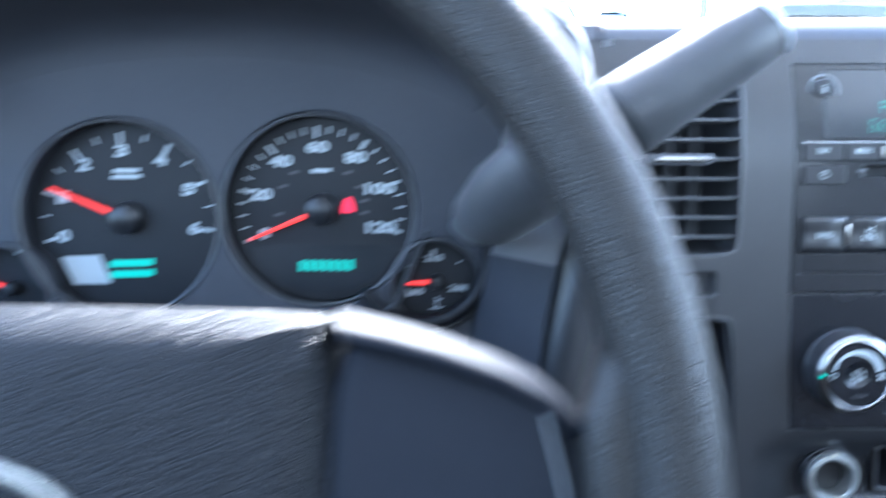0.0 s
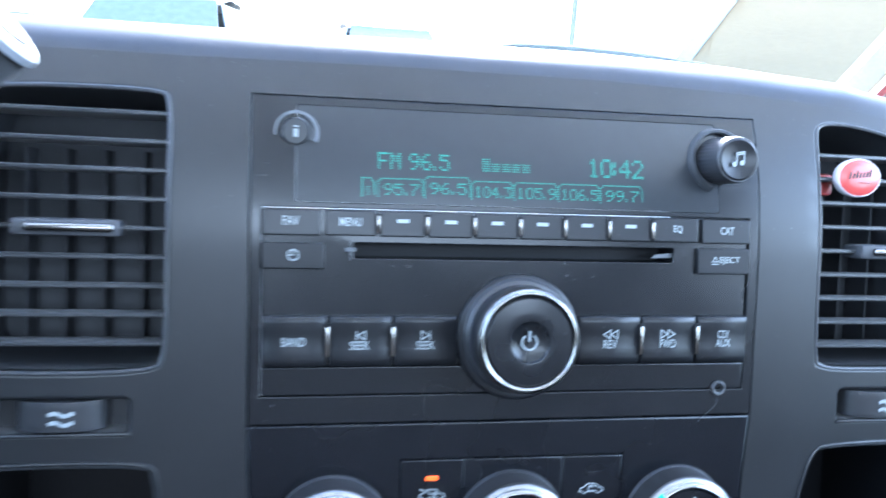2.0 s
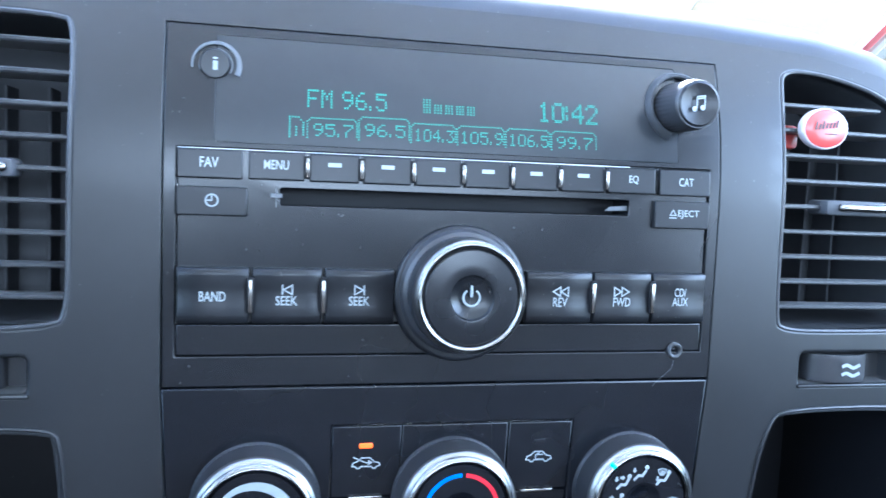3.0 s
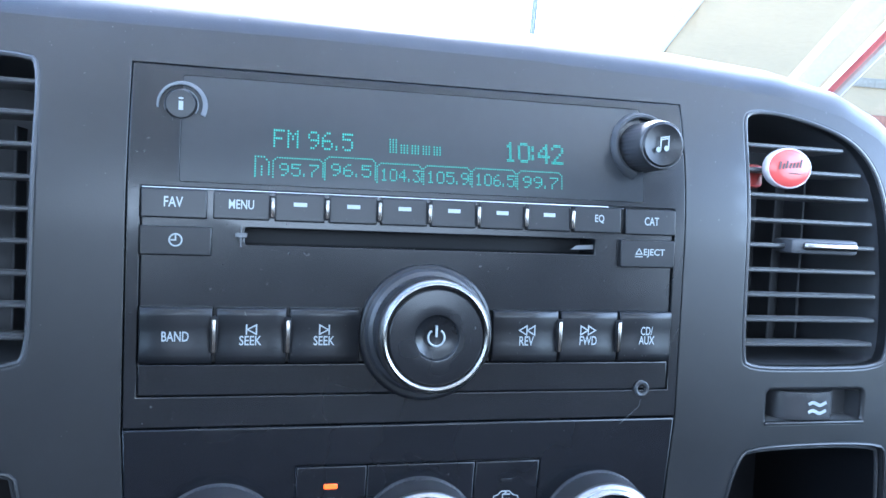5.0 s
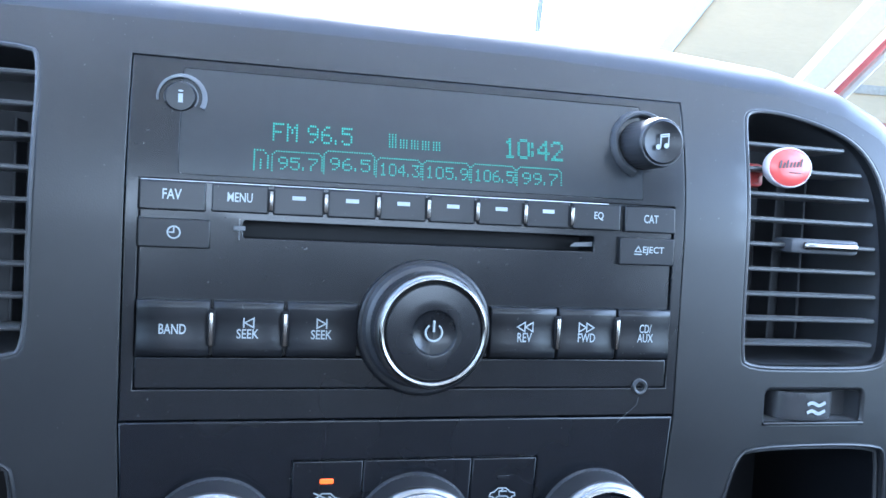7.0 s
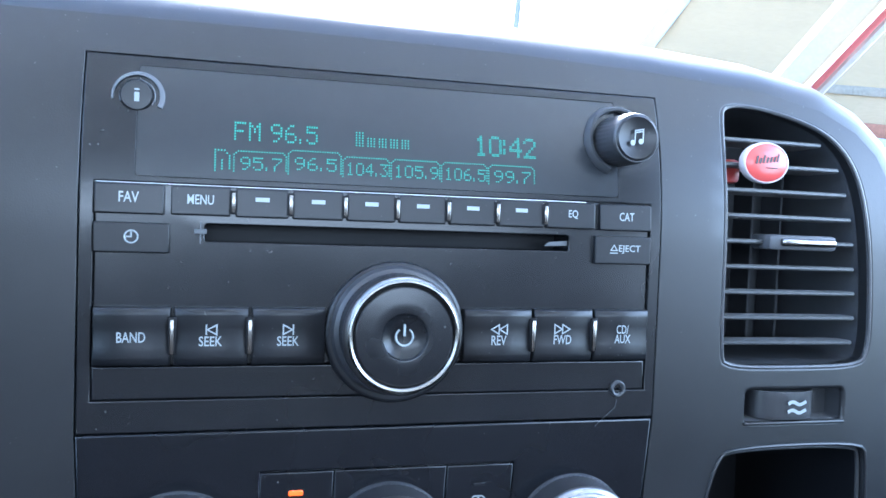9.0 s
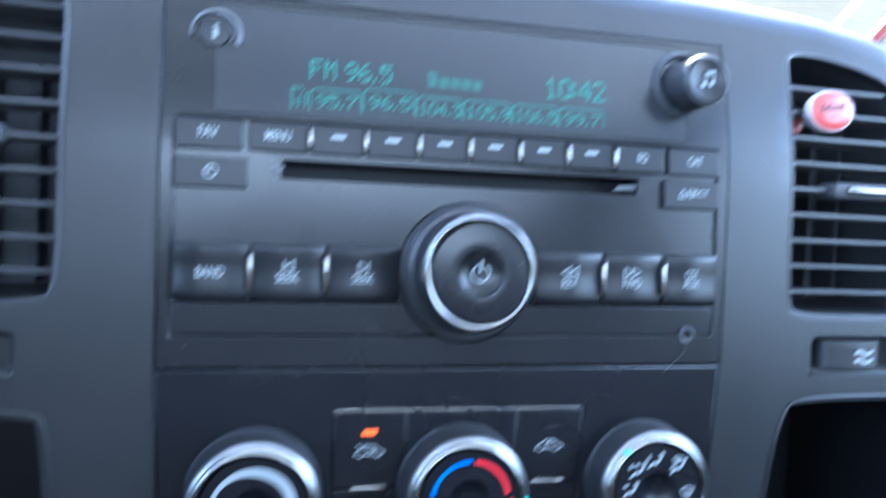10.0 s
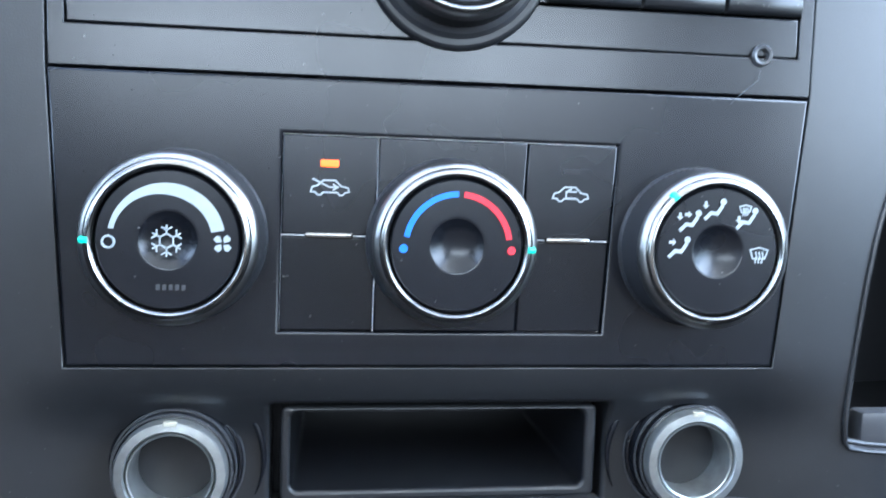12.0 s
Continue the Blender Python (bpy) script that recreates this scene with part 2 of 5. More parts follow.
def lathe(profile, cx, cz, n=64, teeth=0, bite=0.0, rows=()):
    """Turned round an axis towards the driver: (radius, y) from the back to the front; teeth notch the rows given, crosswise (1) or straight (2)."""
    bm = bmesh.new()
    loops = []
    for k, (r, y) in enumerate(profile):
        if r < 1e-6:
            loops.append([bm.verts.new((cx, y, cz))])
            continue
        loop = []
        for i in range(n):
            a = 2 * math.pi * i / n
            q = r - bite * ((i + (k if teeth == 1 else 0)) % 2) if teeth and k in rows else r
            loop.append(bm.verts.new((cx + q * math.cos(a), y, cz + q * math.sin(a))))
        loops.append(loop)
    for a, b in zip(loops, loops[1:]):
        for i in range(n):
            j = (i + 1) % n
            if len(a) == 1 and len(b) == 1:
                continue
            if len(b) == 1:
                bm.faces.new((a[i], a[j], b[0]))
            elif len(a) == 1:
                bm.faces.new((a[0], b[j], b[i]))
            else:
                bm.faces.new((a[i], a[j], b[j], b[i]))
    return bm


def tube(path, radius, n=10, closed=False, squash=None, caps=True):
    """A round bar along points; radius may be one number or one for each point."""
    bm = bmesh.new()
    pts = [Vector(p) for p in path]
    loops, up = [], None
    for i, p in enumerate(pts):
        a = pts[i - 1] if i or closed else p
        b = pts[(i + 1) % len(pts)] if i < len(pts) - 1 or closed else p
        t = (b - a).normalized()
        if up is None:
            up = Vector((0, 0, 1)) if abs(t.z) < 0.9 else Vector((0, 1, 0))
        side = t.cross(up).normalized()
        up = side.cross(t).normalized()
        r = radius[i] if isinstance(radius, (list, tuple)) else radius
        w, h = squash or (1, 1)
        loops.append([bm.verts.new(p + side * (r * w * math.cos(2 * math.pi * k / n)) + up * (r * h * math.sin(2 * math.pi * k / n))) for k in range(n)])
    pairs = list(zip(loops, loops[1:])) + ([(loops[-1], loops[0])] if closed else [])
    for a, b in pairs:
        for k in range(n):
            j = (k + 1) % n
            bm.faces.new((a[k], a[j], b[j], b[k]))
    if caps and not closed:
        bm.faces.new(loops[0]), bm.faces.new(loops[-1])
    return bm


def box(x0, y0, z0, x1, y1, z1, r=0.0, seg=2):
    bm = bmesh.new()
    bmesh.ops.create_cube(bm, size=1)
    for v in bm.verts:
        v.co = ((x0 + x1) / 2 + v.co.x * (x1 - x0), (y0 + y1) / 2 + v.co.y * (y1 - y0), (z0 + z1) / 2 + v.co.z * (z1 - z0))
    if r:
        bmesh.ops.bevel(bm, geom=list(bm.edges), offset=r, segments=seg, affect="EDGES", profile=0.5)
    return bm


def joined(*bms):
    """Several shapes of one part in one mesh."""
    out = bmesh.new()
    for b in bms:
        me = bpy.data.meshes.new("tmp")
        b.to_mesh(me)
        b.free()
        out.from_mesh(me)
        bpy.data.meshes.remove(me)
    return out


def loft(sections, closed_ends=True):
    """A skin over loops of points with the same count."""
    bm = bmesh.new()
    loops = [[bm.verts.new(p) for p in s] for s in sections]
    for a, b in zip(loops, loops[1:]):
        for k in range(len(a)):
            j = (k + 1) % len(a)
            bm.faces.new((a[k], a[j], b[j], b[k]))
    if closed_ends:
        bm.faces.new(loops[0]), bm.faces.new(loops[-1])
    return bm


def words(text, x0, z0, x1, z1, y, fall=none, bold=0.012):
    """Raised lettering that fills the box from (x0, z0) to (x1, z1)."""
    cu = bpy.data.curves.new("words", "FONT")
    cu.body, cu.resolution_u, cu.offset = text, 3, bold
    ob = bpy.data.objects.new("words", cu)
    scene.collection.objects.link(ob)
    dg = bpy.context.evaluated_depsgraph_get()
    me = bpy.data.meshes.new_from_object(ob.evaluated_get(dg))
    bm = bmesh.new()
    bm.from_mesh(me)
    bpy.data.objects.remove(ob), bpy.data.meshes.remove(me), bpy.data.curves.remove(cu)
    xs, zs = [v.co.x for v in bm.verts], [v.co.y for v in bm.verts]
    sx, sz = (x1 - x0) / max(max(xs) - min(xs), 1e-6), (z1 - z0) / max(max(zs) - min(zs), 1e-6)
    lx, lz = min(xs), min(zs)
    for v in bm.verts:
        x, z = x0 + (v.co.x - lx) * sx, z0 + (v.co.y - lz) * sz
        v.co = (x, y + fall(z), z)
    return bm


def strokes(lines, width, y, fall=none):
    """Drawn signs: each line is a run of points, laid as one flat band with mitred bends."""
    bm = bmesh.new()
    h = width / 2
    for run in lines:
        p = [Vector(q) for q in run]
        closed = len(p) > 3 and (p[0] - p[-1]).length < 1e-6
        if closed:
            p = p[:-1]
        n = len(p)
        edge = []
        for i, q in enumerate(p):
            before = (q - p[i - 1]).normalized() if closed or i else None
            after = (p[(i + 1) % n] - q).normalized() if closed or i < n - 1 else None
            d1, d2 = before or after, after or before
            tan = d1 + d2
            tan = tan.normalized() if tan.length > 0.2 else d1
            side = Vector((-tan.y, tan.x))
            wide = h * min(1 / max(abs(side.dot(Vector((-d1.y, d1.x)))), 0.01), 1.9)
            end = Vector((0, 0)) if closed else (-d2 * h * 0.7 if i == 0 else d1 * h * 0.7 if i == n - 1 else Vector((0, 0)))
            c, k = q + end, side * wide
            edge.append([bm.verts.new((v.x, y + fall(v.y), v.y)) for v in (c + k, c - k)])
        for i in range(n if closed else n - 1):
            (a, b), (c, d) = edge[i], edge[(i + 1) % n]
            bm.faces.new((a, b, d, c))
    return bm


def flat(outline, y, fall=none):
    bm = bmesh.new()
    bm.faces.new([bm.verts.new((x, y + fall(z), z)) for x, z in outline])
    return bm


DOTS = {"0": "0E11111111110E", "1": "040C040404040E", "2": "0E11010204081F", "3": "1F02040201110E", "4": "02060A121F0202", "5": "1F101E0101110E",
        "6": "0608101E11110E", "7": "1F010204080808", "9": "0E11110F01020C", "F": "1F10101E101010", "M": "111B1515111111", ".": "00000000000606", ":": "00060600060600"}


def dotted(text, x0, z0, x1, z1, y, fall=none, bold=False):
    """Dot-matrix characters, every dot a small square."""
    bm = bmesh.new()
    cols = []
    for ch in text:
        rows = [int(DOTS[ch][2 * i:2 * i + 2], 16) for i in range(7)] if ch in DOTS else [0] * 7
        span = (1, 2) if ch in ".:" else (0, 1, 2, 3, 4) if ch != " " else (0, 1)
        for c in span:
            cols.append([(r >> (4 - c)) & 1 if ch not in ".:" else (r >> (2 - c + 0)) & 1 for r in rows])
            if bold:
                cols.append(cols[-1])
        cols.append([0] * 7)
    cols.pop()
    px, pz = (x1 - x0) / len(cols), (z1 - z0) / 7
    sub = 2 if bold else 1
    for i, col in enumerate(cols):
        for r, on in enumerate(col):
            if not on:
                continue
            for k in range(sub):
                cx, cz = x0 + (i + 0.5) * px, z1 - (r + (k + 0.5) / sub) * pz
                w, h = px * 0.34, pz * 0.34 / sub
                bm.faces.new([bm.verts.new((cx + a * w, y + fall(cz), cz + b * h)) for a, b in ((-1, -1), (1, -1), (1, 1), (-1, 1))])
    return bm


def dot_run(points, pitch, size, y, fall=none):
    """A dotted line through points."""
    bm = bmesh.new()
    for (ax, az), (bx, bz) in zip(points, points[1:]):
        d = math.hypot(bx - ax, bz - az)
        k = max(int(d / pitch), 1)
        for i in range(k):
            cx, cz = ax + (bx - ax) * i / k, az + (bz - az) * i / k
            bm.faces.new([bm.verts.new((cx + a * size * 0.42, y + fall(cz), cz + b * size * 0.42)) for a, b in ((-1, -1), (1, -1), (1, 1), (-1, 1))])
    return bm


# ---- dashboard ----
def mirrored(p):
    return [(-x, z) for x, z in reversed(p)]


VENT_R = [(131.9, -10), (134.5, -15.6), (166, -15.9), (196, -15.4), (202, -10.5), (201.2, 16), (198.8, 39), (195.4, 60), (189.8, 72.3), (181, 80.2), (166.5, 85.5), (148, 89), (134.5, 88.6), (131.4, 83), (131.2, 40)]
VENT_L = mirrored([(132, -9), (136, -15.6), (200, -15.6), (205.6, -10), (205.4, 20), (205, 60), (204, 78), (199, 86), (136, 87.5), (132, 83), (131.8, 50), (132, 20)])
POCKET_R = [(121.5, -133.5), (125.5, -138), (200, -140), (204, -137), (204, -54), (199, -48.6), (139, -49), (133, -54), (127, -77)]
POCKET_L = mirrored([(130, -134), (134, -138), (200, -138), (204, -134), (203, -54), (198, -49.4), (139, -49.4), (134, -54)])
TRAY = rrect(-41.5, -151, 44.6, -127.7, 2.4)
TRAY_GAP = rrect(-47.2, -156.0, 50.4, -124.2, 1.5)


def soft_corner(p, n=3):
    """Rounds an outline by cutting its corners again and again."""
    for _ in range(n):
        q = []
        for a, b in zip(p, p[1:] + p[:1]):
            a, b = Vector(a), Vector(b)
            q += [tuple(a.lerp(b, 0.25)), tuple(a.lerp(b, 0.75))]
        p = q
    return p


def wheel_slot(x0, x1, z0, z1):
    return rrect(x0, z0, x1, z1, 2.0, 3)


dash = thing("centre_dash_panel", "dark grey satin plastic centre dashboard panel with rounded shoulder", "dashboard", (0, 0, -160), kind="structure")
OUTLINE = [(-246, -175), (236, -175), (236, -60), (235, -10), (232, 25), (229, 46), (224.5, 65), (217, 81), (205, 93.5), (185, 104), (154, 110.8), (100, 114.8), (40, 116.8), (-40, 117), (-120, 116), (-219, 115.5), (-221, 60), (-224, 10), (-229, -30), (-238, -80)]
STACK_HOLE = [(-102.9, -36), (-99.1, -112.8), (97.1, -112.8), (103.1, -36), (102.7, 89.1), (-103.7, 87.9)]
HOLES = [STACK_HOLE, soft_corner(VENT_R, 2), soft_corner(VENT_L, 2), soft_corner(POCKET_R, 2), soft_corner(POCKET_L, 2), TRAY_GAP, wheel_slot(144.6, 190.6, -38.2, -25.1), wheel_slot(-191, -144.3, -37.6, -25.2)]


def ease(k):
    k = min(max(k, 0.0), 1.0)
    return k * k * (3 - 2 * k)


def scoop(bm):
    """Below the climate panel the middle of the fascia curls back round the tray and the sockets."""
    for v in bm.verts:
        if v.co.y < 60:
            v.co.y += 10.0 * ease((-114.0 - v.co.z) / 22.0) * ease((128 - abs(v.co.x - 1.5)) / 44)
    return bm


part("fascia", scoop(slab(OUTLINE, 0, 330, 15, HOLES, level, 6.0, 6, wall=12, edges=(0.35,))), PLASTIC, dash, sharp=50)

# The flank between the panel and the instrument hood.
edge = [(-250, -170), (-240.5, -90), (-235.5, -50), (-230, -22), (-224.5, 9), (-221, 32), (-219.5, 60), (-219, 104)]
for run, mat in ((edge[:4], COVE), (edge[3:], PAD)):
    top, low = run[-1], run[0]
    part("flank", loft([[(x + dx, y + max(z - 60, 0) * 0.45, z) for x, z in run] + [(top[0] + dx, y + 60, top[1]), (low[0] + dx, y + 60, low[1])]
                        for dx, y in ((0.6, 7), (-1.4, 12), (-9, 27), (-20, 50), (-29, 69), (-33, 84))]), mat, dash, "grey side of the panel beside the gauges", sharp=60)

passenger = thing("passenger_dashboard", "dark grey grained passenger side dashboard pad", "dashboard", (500, 100, -200), kind="structure")
prof = [(40, -260), (24, -120), (40, -8), (70, 22), (140, 34), (420, -20), (520, -60), (520, -260)]
part("pad", loft([[(x, y, z) for y, z in prof] for x in (237, 300, 420, 560, 760)]), PAD, passenger)
driver_top = thing("driver_dashboard", "dark grey grained driver side dashboard body", "dashboard", (-500, 100, -200), kind="structure")
prof = [(100, -260), (100, -90), (120, -82), (120, 100), (150, 108), (420, 60), (520, 10), (520, -260)]
part("pad", loft([[(x, y, z) for y, z in prof] for x in (-760, -640, -500, -400, -250)]), PLASTIC, driver_top)
under = thing("lower_dashboard", "black lower dashboard and knee panel", "dashboard", (0, 60, -500), kind="structure")
prof = [(8, -178), (2, -240), (90, -480), (400, -560), (400, -200), (40, -176)]
part("knee_panel", loft([[(x, y, z) for y, z in prof] for x in (-760, -300, 0, 300, 760)]), PLASTIC, under)
part("sill_strip", slab(rrect(-100, -161, 103, -155.4, 2), 7, 8, 1.5), SLAT, dash, "worn lighter lower edge strip")

# ---- air vents ----
def air_vent(outline, x0, x1, right):
    xs = [p[0] for p in outline]
    c = sum(xs) / len(xs)
    v = thing("air_vent", "black air vent with chrome slider, " + ("red freshener clipped on" if right else "beside the gear lever"), "air vent", (c, 30, -16), "dashboard air vents")
    shape = soft_corner(outline, 2)
    body = bmesh.new()
    a = [body.verts.new((x, 6 + level(z), z)) for x, z in grown(shape, -0.3)]
    b = [body.verts.new((x, 55 + level(z), z)) for x, z in grown(shape, -2)]
    for i in range(len(a)):
        j = (i + 1) % len(a)
        body.faces.new((a[i], a[j], b[j], b[i]))
    body.faces.new(b)
    part("housing", body, DARK, v)
    rim = [(x, 0.6 + level(z), z) for x, z in grown(shape, 0.2)]
    part("rim", tube(rim, 0.9, 8, closed=True), SLAT, v)
    for k in range(9):
        z = 75.2 - 10.2 * k if right else 78.4 - 10.5 * k
        row = [x for x in np.arange(x0, x1, 0.5) if inside(shape, x, z - 1) and inside(shape, x, z + 1)]
        if not row:
            continue
        a, b = min(row) + 0.3, max(row) - (5 if right else 1.0)
        y = 9 + level(z)
        prof = [(y - 5.3, z - 0.9), (y - 6.0, z - 0.3), (y - 6.0, z + 0.5), (y - 5.2, z + 1.0), (y + 2, z + 0.7), (y + 12, z - 0.4), (y + 12, z - 1.2), (y + 2, z - 0.9)]
        part("slat", loft([[(x, yy, zz) for yy, zz in prof] for x in (a, b)]), SLAT, v)
    for x in (np.linspace(x0 + 16, x1 - 16, 4)):
        part("vane", box(x - 0.6, 40, -12, x + 0.6, 54, 66, 0.3, 1), DARK, v)
    z = 34.6 if right else 36.4
    a, b = (155.5, 181.2) if right else (-179, -149.5)
    y = level(z)
    grip = part("slider", box(a - 5, y - 1, z - 3.2, b + 1.5, y + 12, z + 3.0, 1.6), DARK, v, "black vent slider")
    part("chrome_strip", box(a, y - 3, z - 1.5, b, y + 1, z + 1.6, 1.2, 3), CHROME, grip, "bright chrome strip")
    return v


air_vent(VENT_R, 126, 203, True)
air_vent(VENT_L, -207, -131, False)


def thumb_wheel(x0, x1, z0, z1, w0, w1):
    w = thing("vent_thumbwheel", "ridged black vent thumbwheel with white airflow sign in recess", "thumbwheel", ((x0 + x1) / 2, 5, z0), "vent thumbwheels")
    rec = bmesh.new()
    o = wheel_slot(x0, x1, z0, z1)
    a = [rec.verts.new((x, 1.7, z)) for x, z in grown(o, -0.2)]
    b = [rec.verts.new((x, 9, z)) for x, z in grown(o, -1)]
    for i in range(len(a)):
        j = (i + 1) % len(a)
        rec.faces.new((a[i], a[j], b[j], b[i]))
    rec.faces.new(b)
    part("recess", rec, SLAT, w)
    part("lip", box(x0 - 1, -1.0, z0 - 1.2, x1 + 1, 1.2, z0 + 0.4, 0.6), PLASTIC, w)
    cx, h = (w0 + w1) / 2, (w1 - w0) / 2
    secs = []
    for i in range(45):
        k = i / 44
        x = w0 + (w1 - w0) * k
        y = 7.5 - 9.5 * math.sqrt(max(1 - ((x - cx) / h) ** 2, 0.0))
        rows = [(x, y - 0.3 + 0.4 * ((i + j) % 2), z0 + 2.2 + (z1 - z0 - 4.0) * j / 9) for j in range(10)]
        secs.append([(x, y, z0 + 1.2)] + rows + [(x, y, z1 - 0.6), (x, 8.8, z1 - 0.6), (x, 8.8, z0 + 1.2)])
    wheel = part("wheel", loft(secs), KNURL, w, sharp=20)
    sx, mid = cx + 1.5, (z0 + z1) / 2
    runs = []
    for dz in (-2.2, 2.0):
        runs.append([(sx - 3.8 + i * 0.95, mid + dz * 0.8 + 0.6 * math.sin(i * 0.9)) for i in range(9)])
    part("airflow_sign", strokes(runs, 1.4, -2.75), WHITE, wheel, "white wavy airflow sign")


thumb_wheel(144.6, 190.6, -38.2, -25.1, 150.2, 179.6)
thumb_wheel(-191, -144.3, -37.6, -25.2, -183.6, -152)


# ---- open pockets ----
def pocket(outline, depth, name, label, floor_z, rim=True, front=1.5):
    xs, zs = [p[0] for p in outline], [p[1] for p in outline]
    p = thing(name, label, "storage pocket", (sum(xs) / len(xs), depth / 2, min(zs)), "dashboard pockets")
    shape = soft_corner(outline, 2) if rim else outline
    lin = bmesh.new()
    a = [lin.verts.new((x, front, z)) for x, z in grown(shape, -0.2)]
    b = [lin.verts.new((x, depth, z)) for x, z in grown(shape, -0.8)]
    for i in range(len(a)):
        j = (i + 1) % len(a)
        lin.faces.new((a[i], a[j], b[j], b[i]))
    lin.faces.new(b)
    part("liner", lin, KEY, p)
    if rim:
        part("rim", tube([(x, -0.1, z) for x, z in grown(shape, 1.0)], 0.8, 8, closed=True), PLASTIC, p)
        part("inner_rim", tube([(x, 2.6, z) for x, z in grown(shape, -0.7)], 0.8, 8, closed=True), SLAT, p)
        part("floor_lip", box(min(xs) + 7, 2, floor_z, max(xs) - 3, 9, floor_z + 12, 1.5), SLAT, p, "ribbed grey lower lip")
    return p


pocket(POCKET_R, 85, "storage_pocket", "open black storage pocket with raised rim under the vent", -139)
pocket(POCKET_L, 85, "storage_pocket", "open black storage pocket with raised rim beside the steering column", -136)
tray = pocket(TRAY, 85, "centre_tray", "shallow open black tray between two round power sockets", -150, False, 11.0)
part("frame", slab(rrect(-44.4, -154.0, 48.0, -126.2, 2), 9.6, 30, 1.0, [TRAY]), PLASTIC, tray, "scuffed grey frame")
part("backing", slab(rrect(-52, -159, 55, -119, 1.5), 25.0, 2, 0, [grown(rrect(-44.4, -154.0, 48.0, -126.2, 2), 0.2)]), GAUGE, tray)
part("ledge", box(-38, 44, -136, 30, 82, -131, 1), DARK, tray)


# ---- power sockets ----
def power_socket(cx, cz):
    s = thing("power_socket", "round power socket with bright ring, collar and no cap", "power socket", (cx, 15, cz - 17), "power sockets")
    part("collar", lathe([(20.4, 19), (20.4, 12.4), (19.9, 11.6), (18.4, 11.2), (18.2, 10.4), (18.2, 9.4), (17.8, 8.8), (17.2, 8.6)], cx, cz), PANEL, s, sharp=20)
    part("barrel", lathe([(17.0, 11), (17.0, 6.4), (16.6, 5.6), (16.0, 5.3), (15.9, 3.6), (15.5, 2.8), (15.0, 2.6)], cx, cz), PANEL, s, "black stepped barrel", sharp=20)
    part("ring", lathe([(14.9, 8), (14.9, 0.6), (14.3, -0.4), (12.2, -0.8), (11.8, -0.2), (11.7, 6)], cx, cz), NICKEL, s, "bright metal ring")
    part("inner_ring", lathe([(11.6, 6), (11.6, 0.4), (11.2, -0.2), (10.8, 0.0), (10.5, 1.0), (10.4, 12)], cx, cz), NICKEL, s)
    part("well", lathe([(11.2, 5), (10.7, 17), (10.5, 42), (0, 42)], cx, cz), DUSTY, s)
    # Lighter grey bars stand in for the light caught on the step edges.
    for r, y in ((20.2, 11.9), (18.3, 9.6), (16.5, 5.5), (15.7, 2.9)):
        part("lit_edge", tube([(cx + r * math.cos(a), y, cz + r * math.sin(a)) for a in np.linspace(0, 2 * math.pi, 49)[:-1]], 0.32, 6, closed=True), SLAT, s, "grey bar drawing the lit edge of a step")
    part("notch", box(cx - 1.8, -0.8, cz + 13.4, cx + 1.8, 2, cz + 14.8, 0.3, 1), TAB, s, "pale release tab")


power_socket(-72.4, -142.0)
power_socket(75.2, -140.6)
for sx, x in ((1, -72.4), (-1, 75.2)):
    part("scoop", tube([(x + sx * 23.6 * math.cos(a), 9.2, -141.2 + 23.6 * math.sin(a)) for a in np.linspace(radians(66), radians(-25), 20)], [0.15 + 0.8 * math.sin(math.pi * i / 19) for i in range(20)], 8), PANEL, dash)


# ---- radio ----
radio = thing("car_radio", "black car radio with green dot display and chrome-ringed knob", "car radio", (0, 0, 0))
# The unit sits a trifle askew in its frame.
radio.matrix_world = radio.matrix_world @ pose(0, 0, 0, 0, -0.32, 0)
hole = [(-98.5, -24.6), (98.7, -24.6), (98.5, 46.4), (-98.5, 46.4)]
part("surround", slab([(-102.6, -35.2), (102.8, -35.2), (102.9, 88.3), (-102.9, 88.3)], 0.2, 14, 0.4, [hole, rrect(-86.4, 48.6, 84.7, 84.9, 0.8, 2)], level, 7.0, wall=4), FACE, radio)
slot = rrect(-64.5, 27.8, 65.2, 33.6, 0.8, 2)
part("main_face", slab([(-98.2, -13.0), (98.2, -13.0), (98.2, 46.1), (-98.2, 46.1)], 0.9, 8, 0.4, [slot], level, wall=16), FACE, radio)
part("lower_strip", slab([(-98.2, -24.3), (98.4, -24.3), (98.2, -13.5), (-98.2, -13.5)], 0.5, 8, 0.5), FACE, radio)
disc_slot = part("disc_slot", box(-65, 15, 27.4, 65.8, 20, 34.0), GAUGE, radio, "dark disc slot")
part("guide_mark", joined(box(-67.8, 0.3, 30.2, -63.8, 1.0, 31.8, 0.2, 1), box(-66.0, 0.2, 27.0, -65.6, 0.9, 34.2)), FROST, disc_slot, "grey slot mark")
part("guide_wedge", flat([(56, 29.4), (66.0, 29.8), (66.0, 31.6), (58, 31.0)], 2.5), FROST, disc_slot)

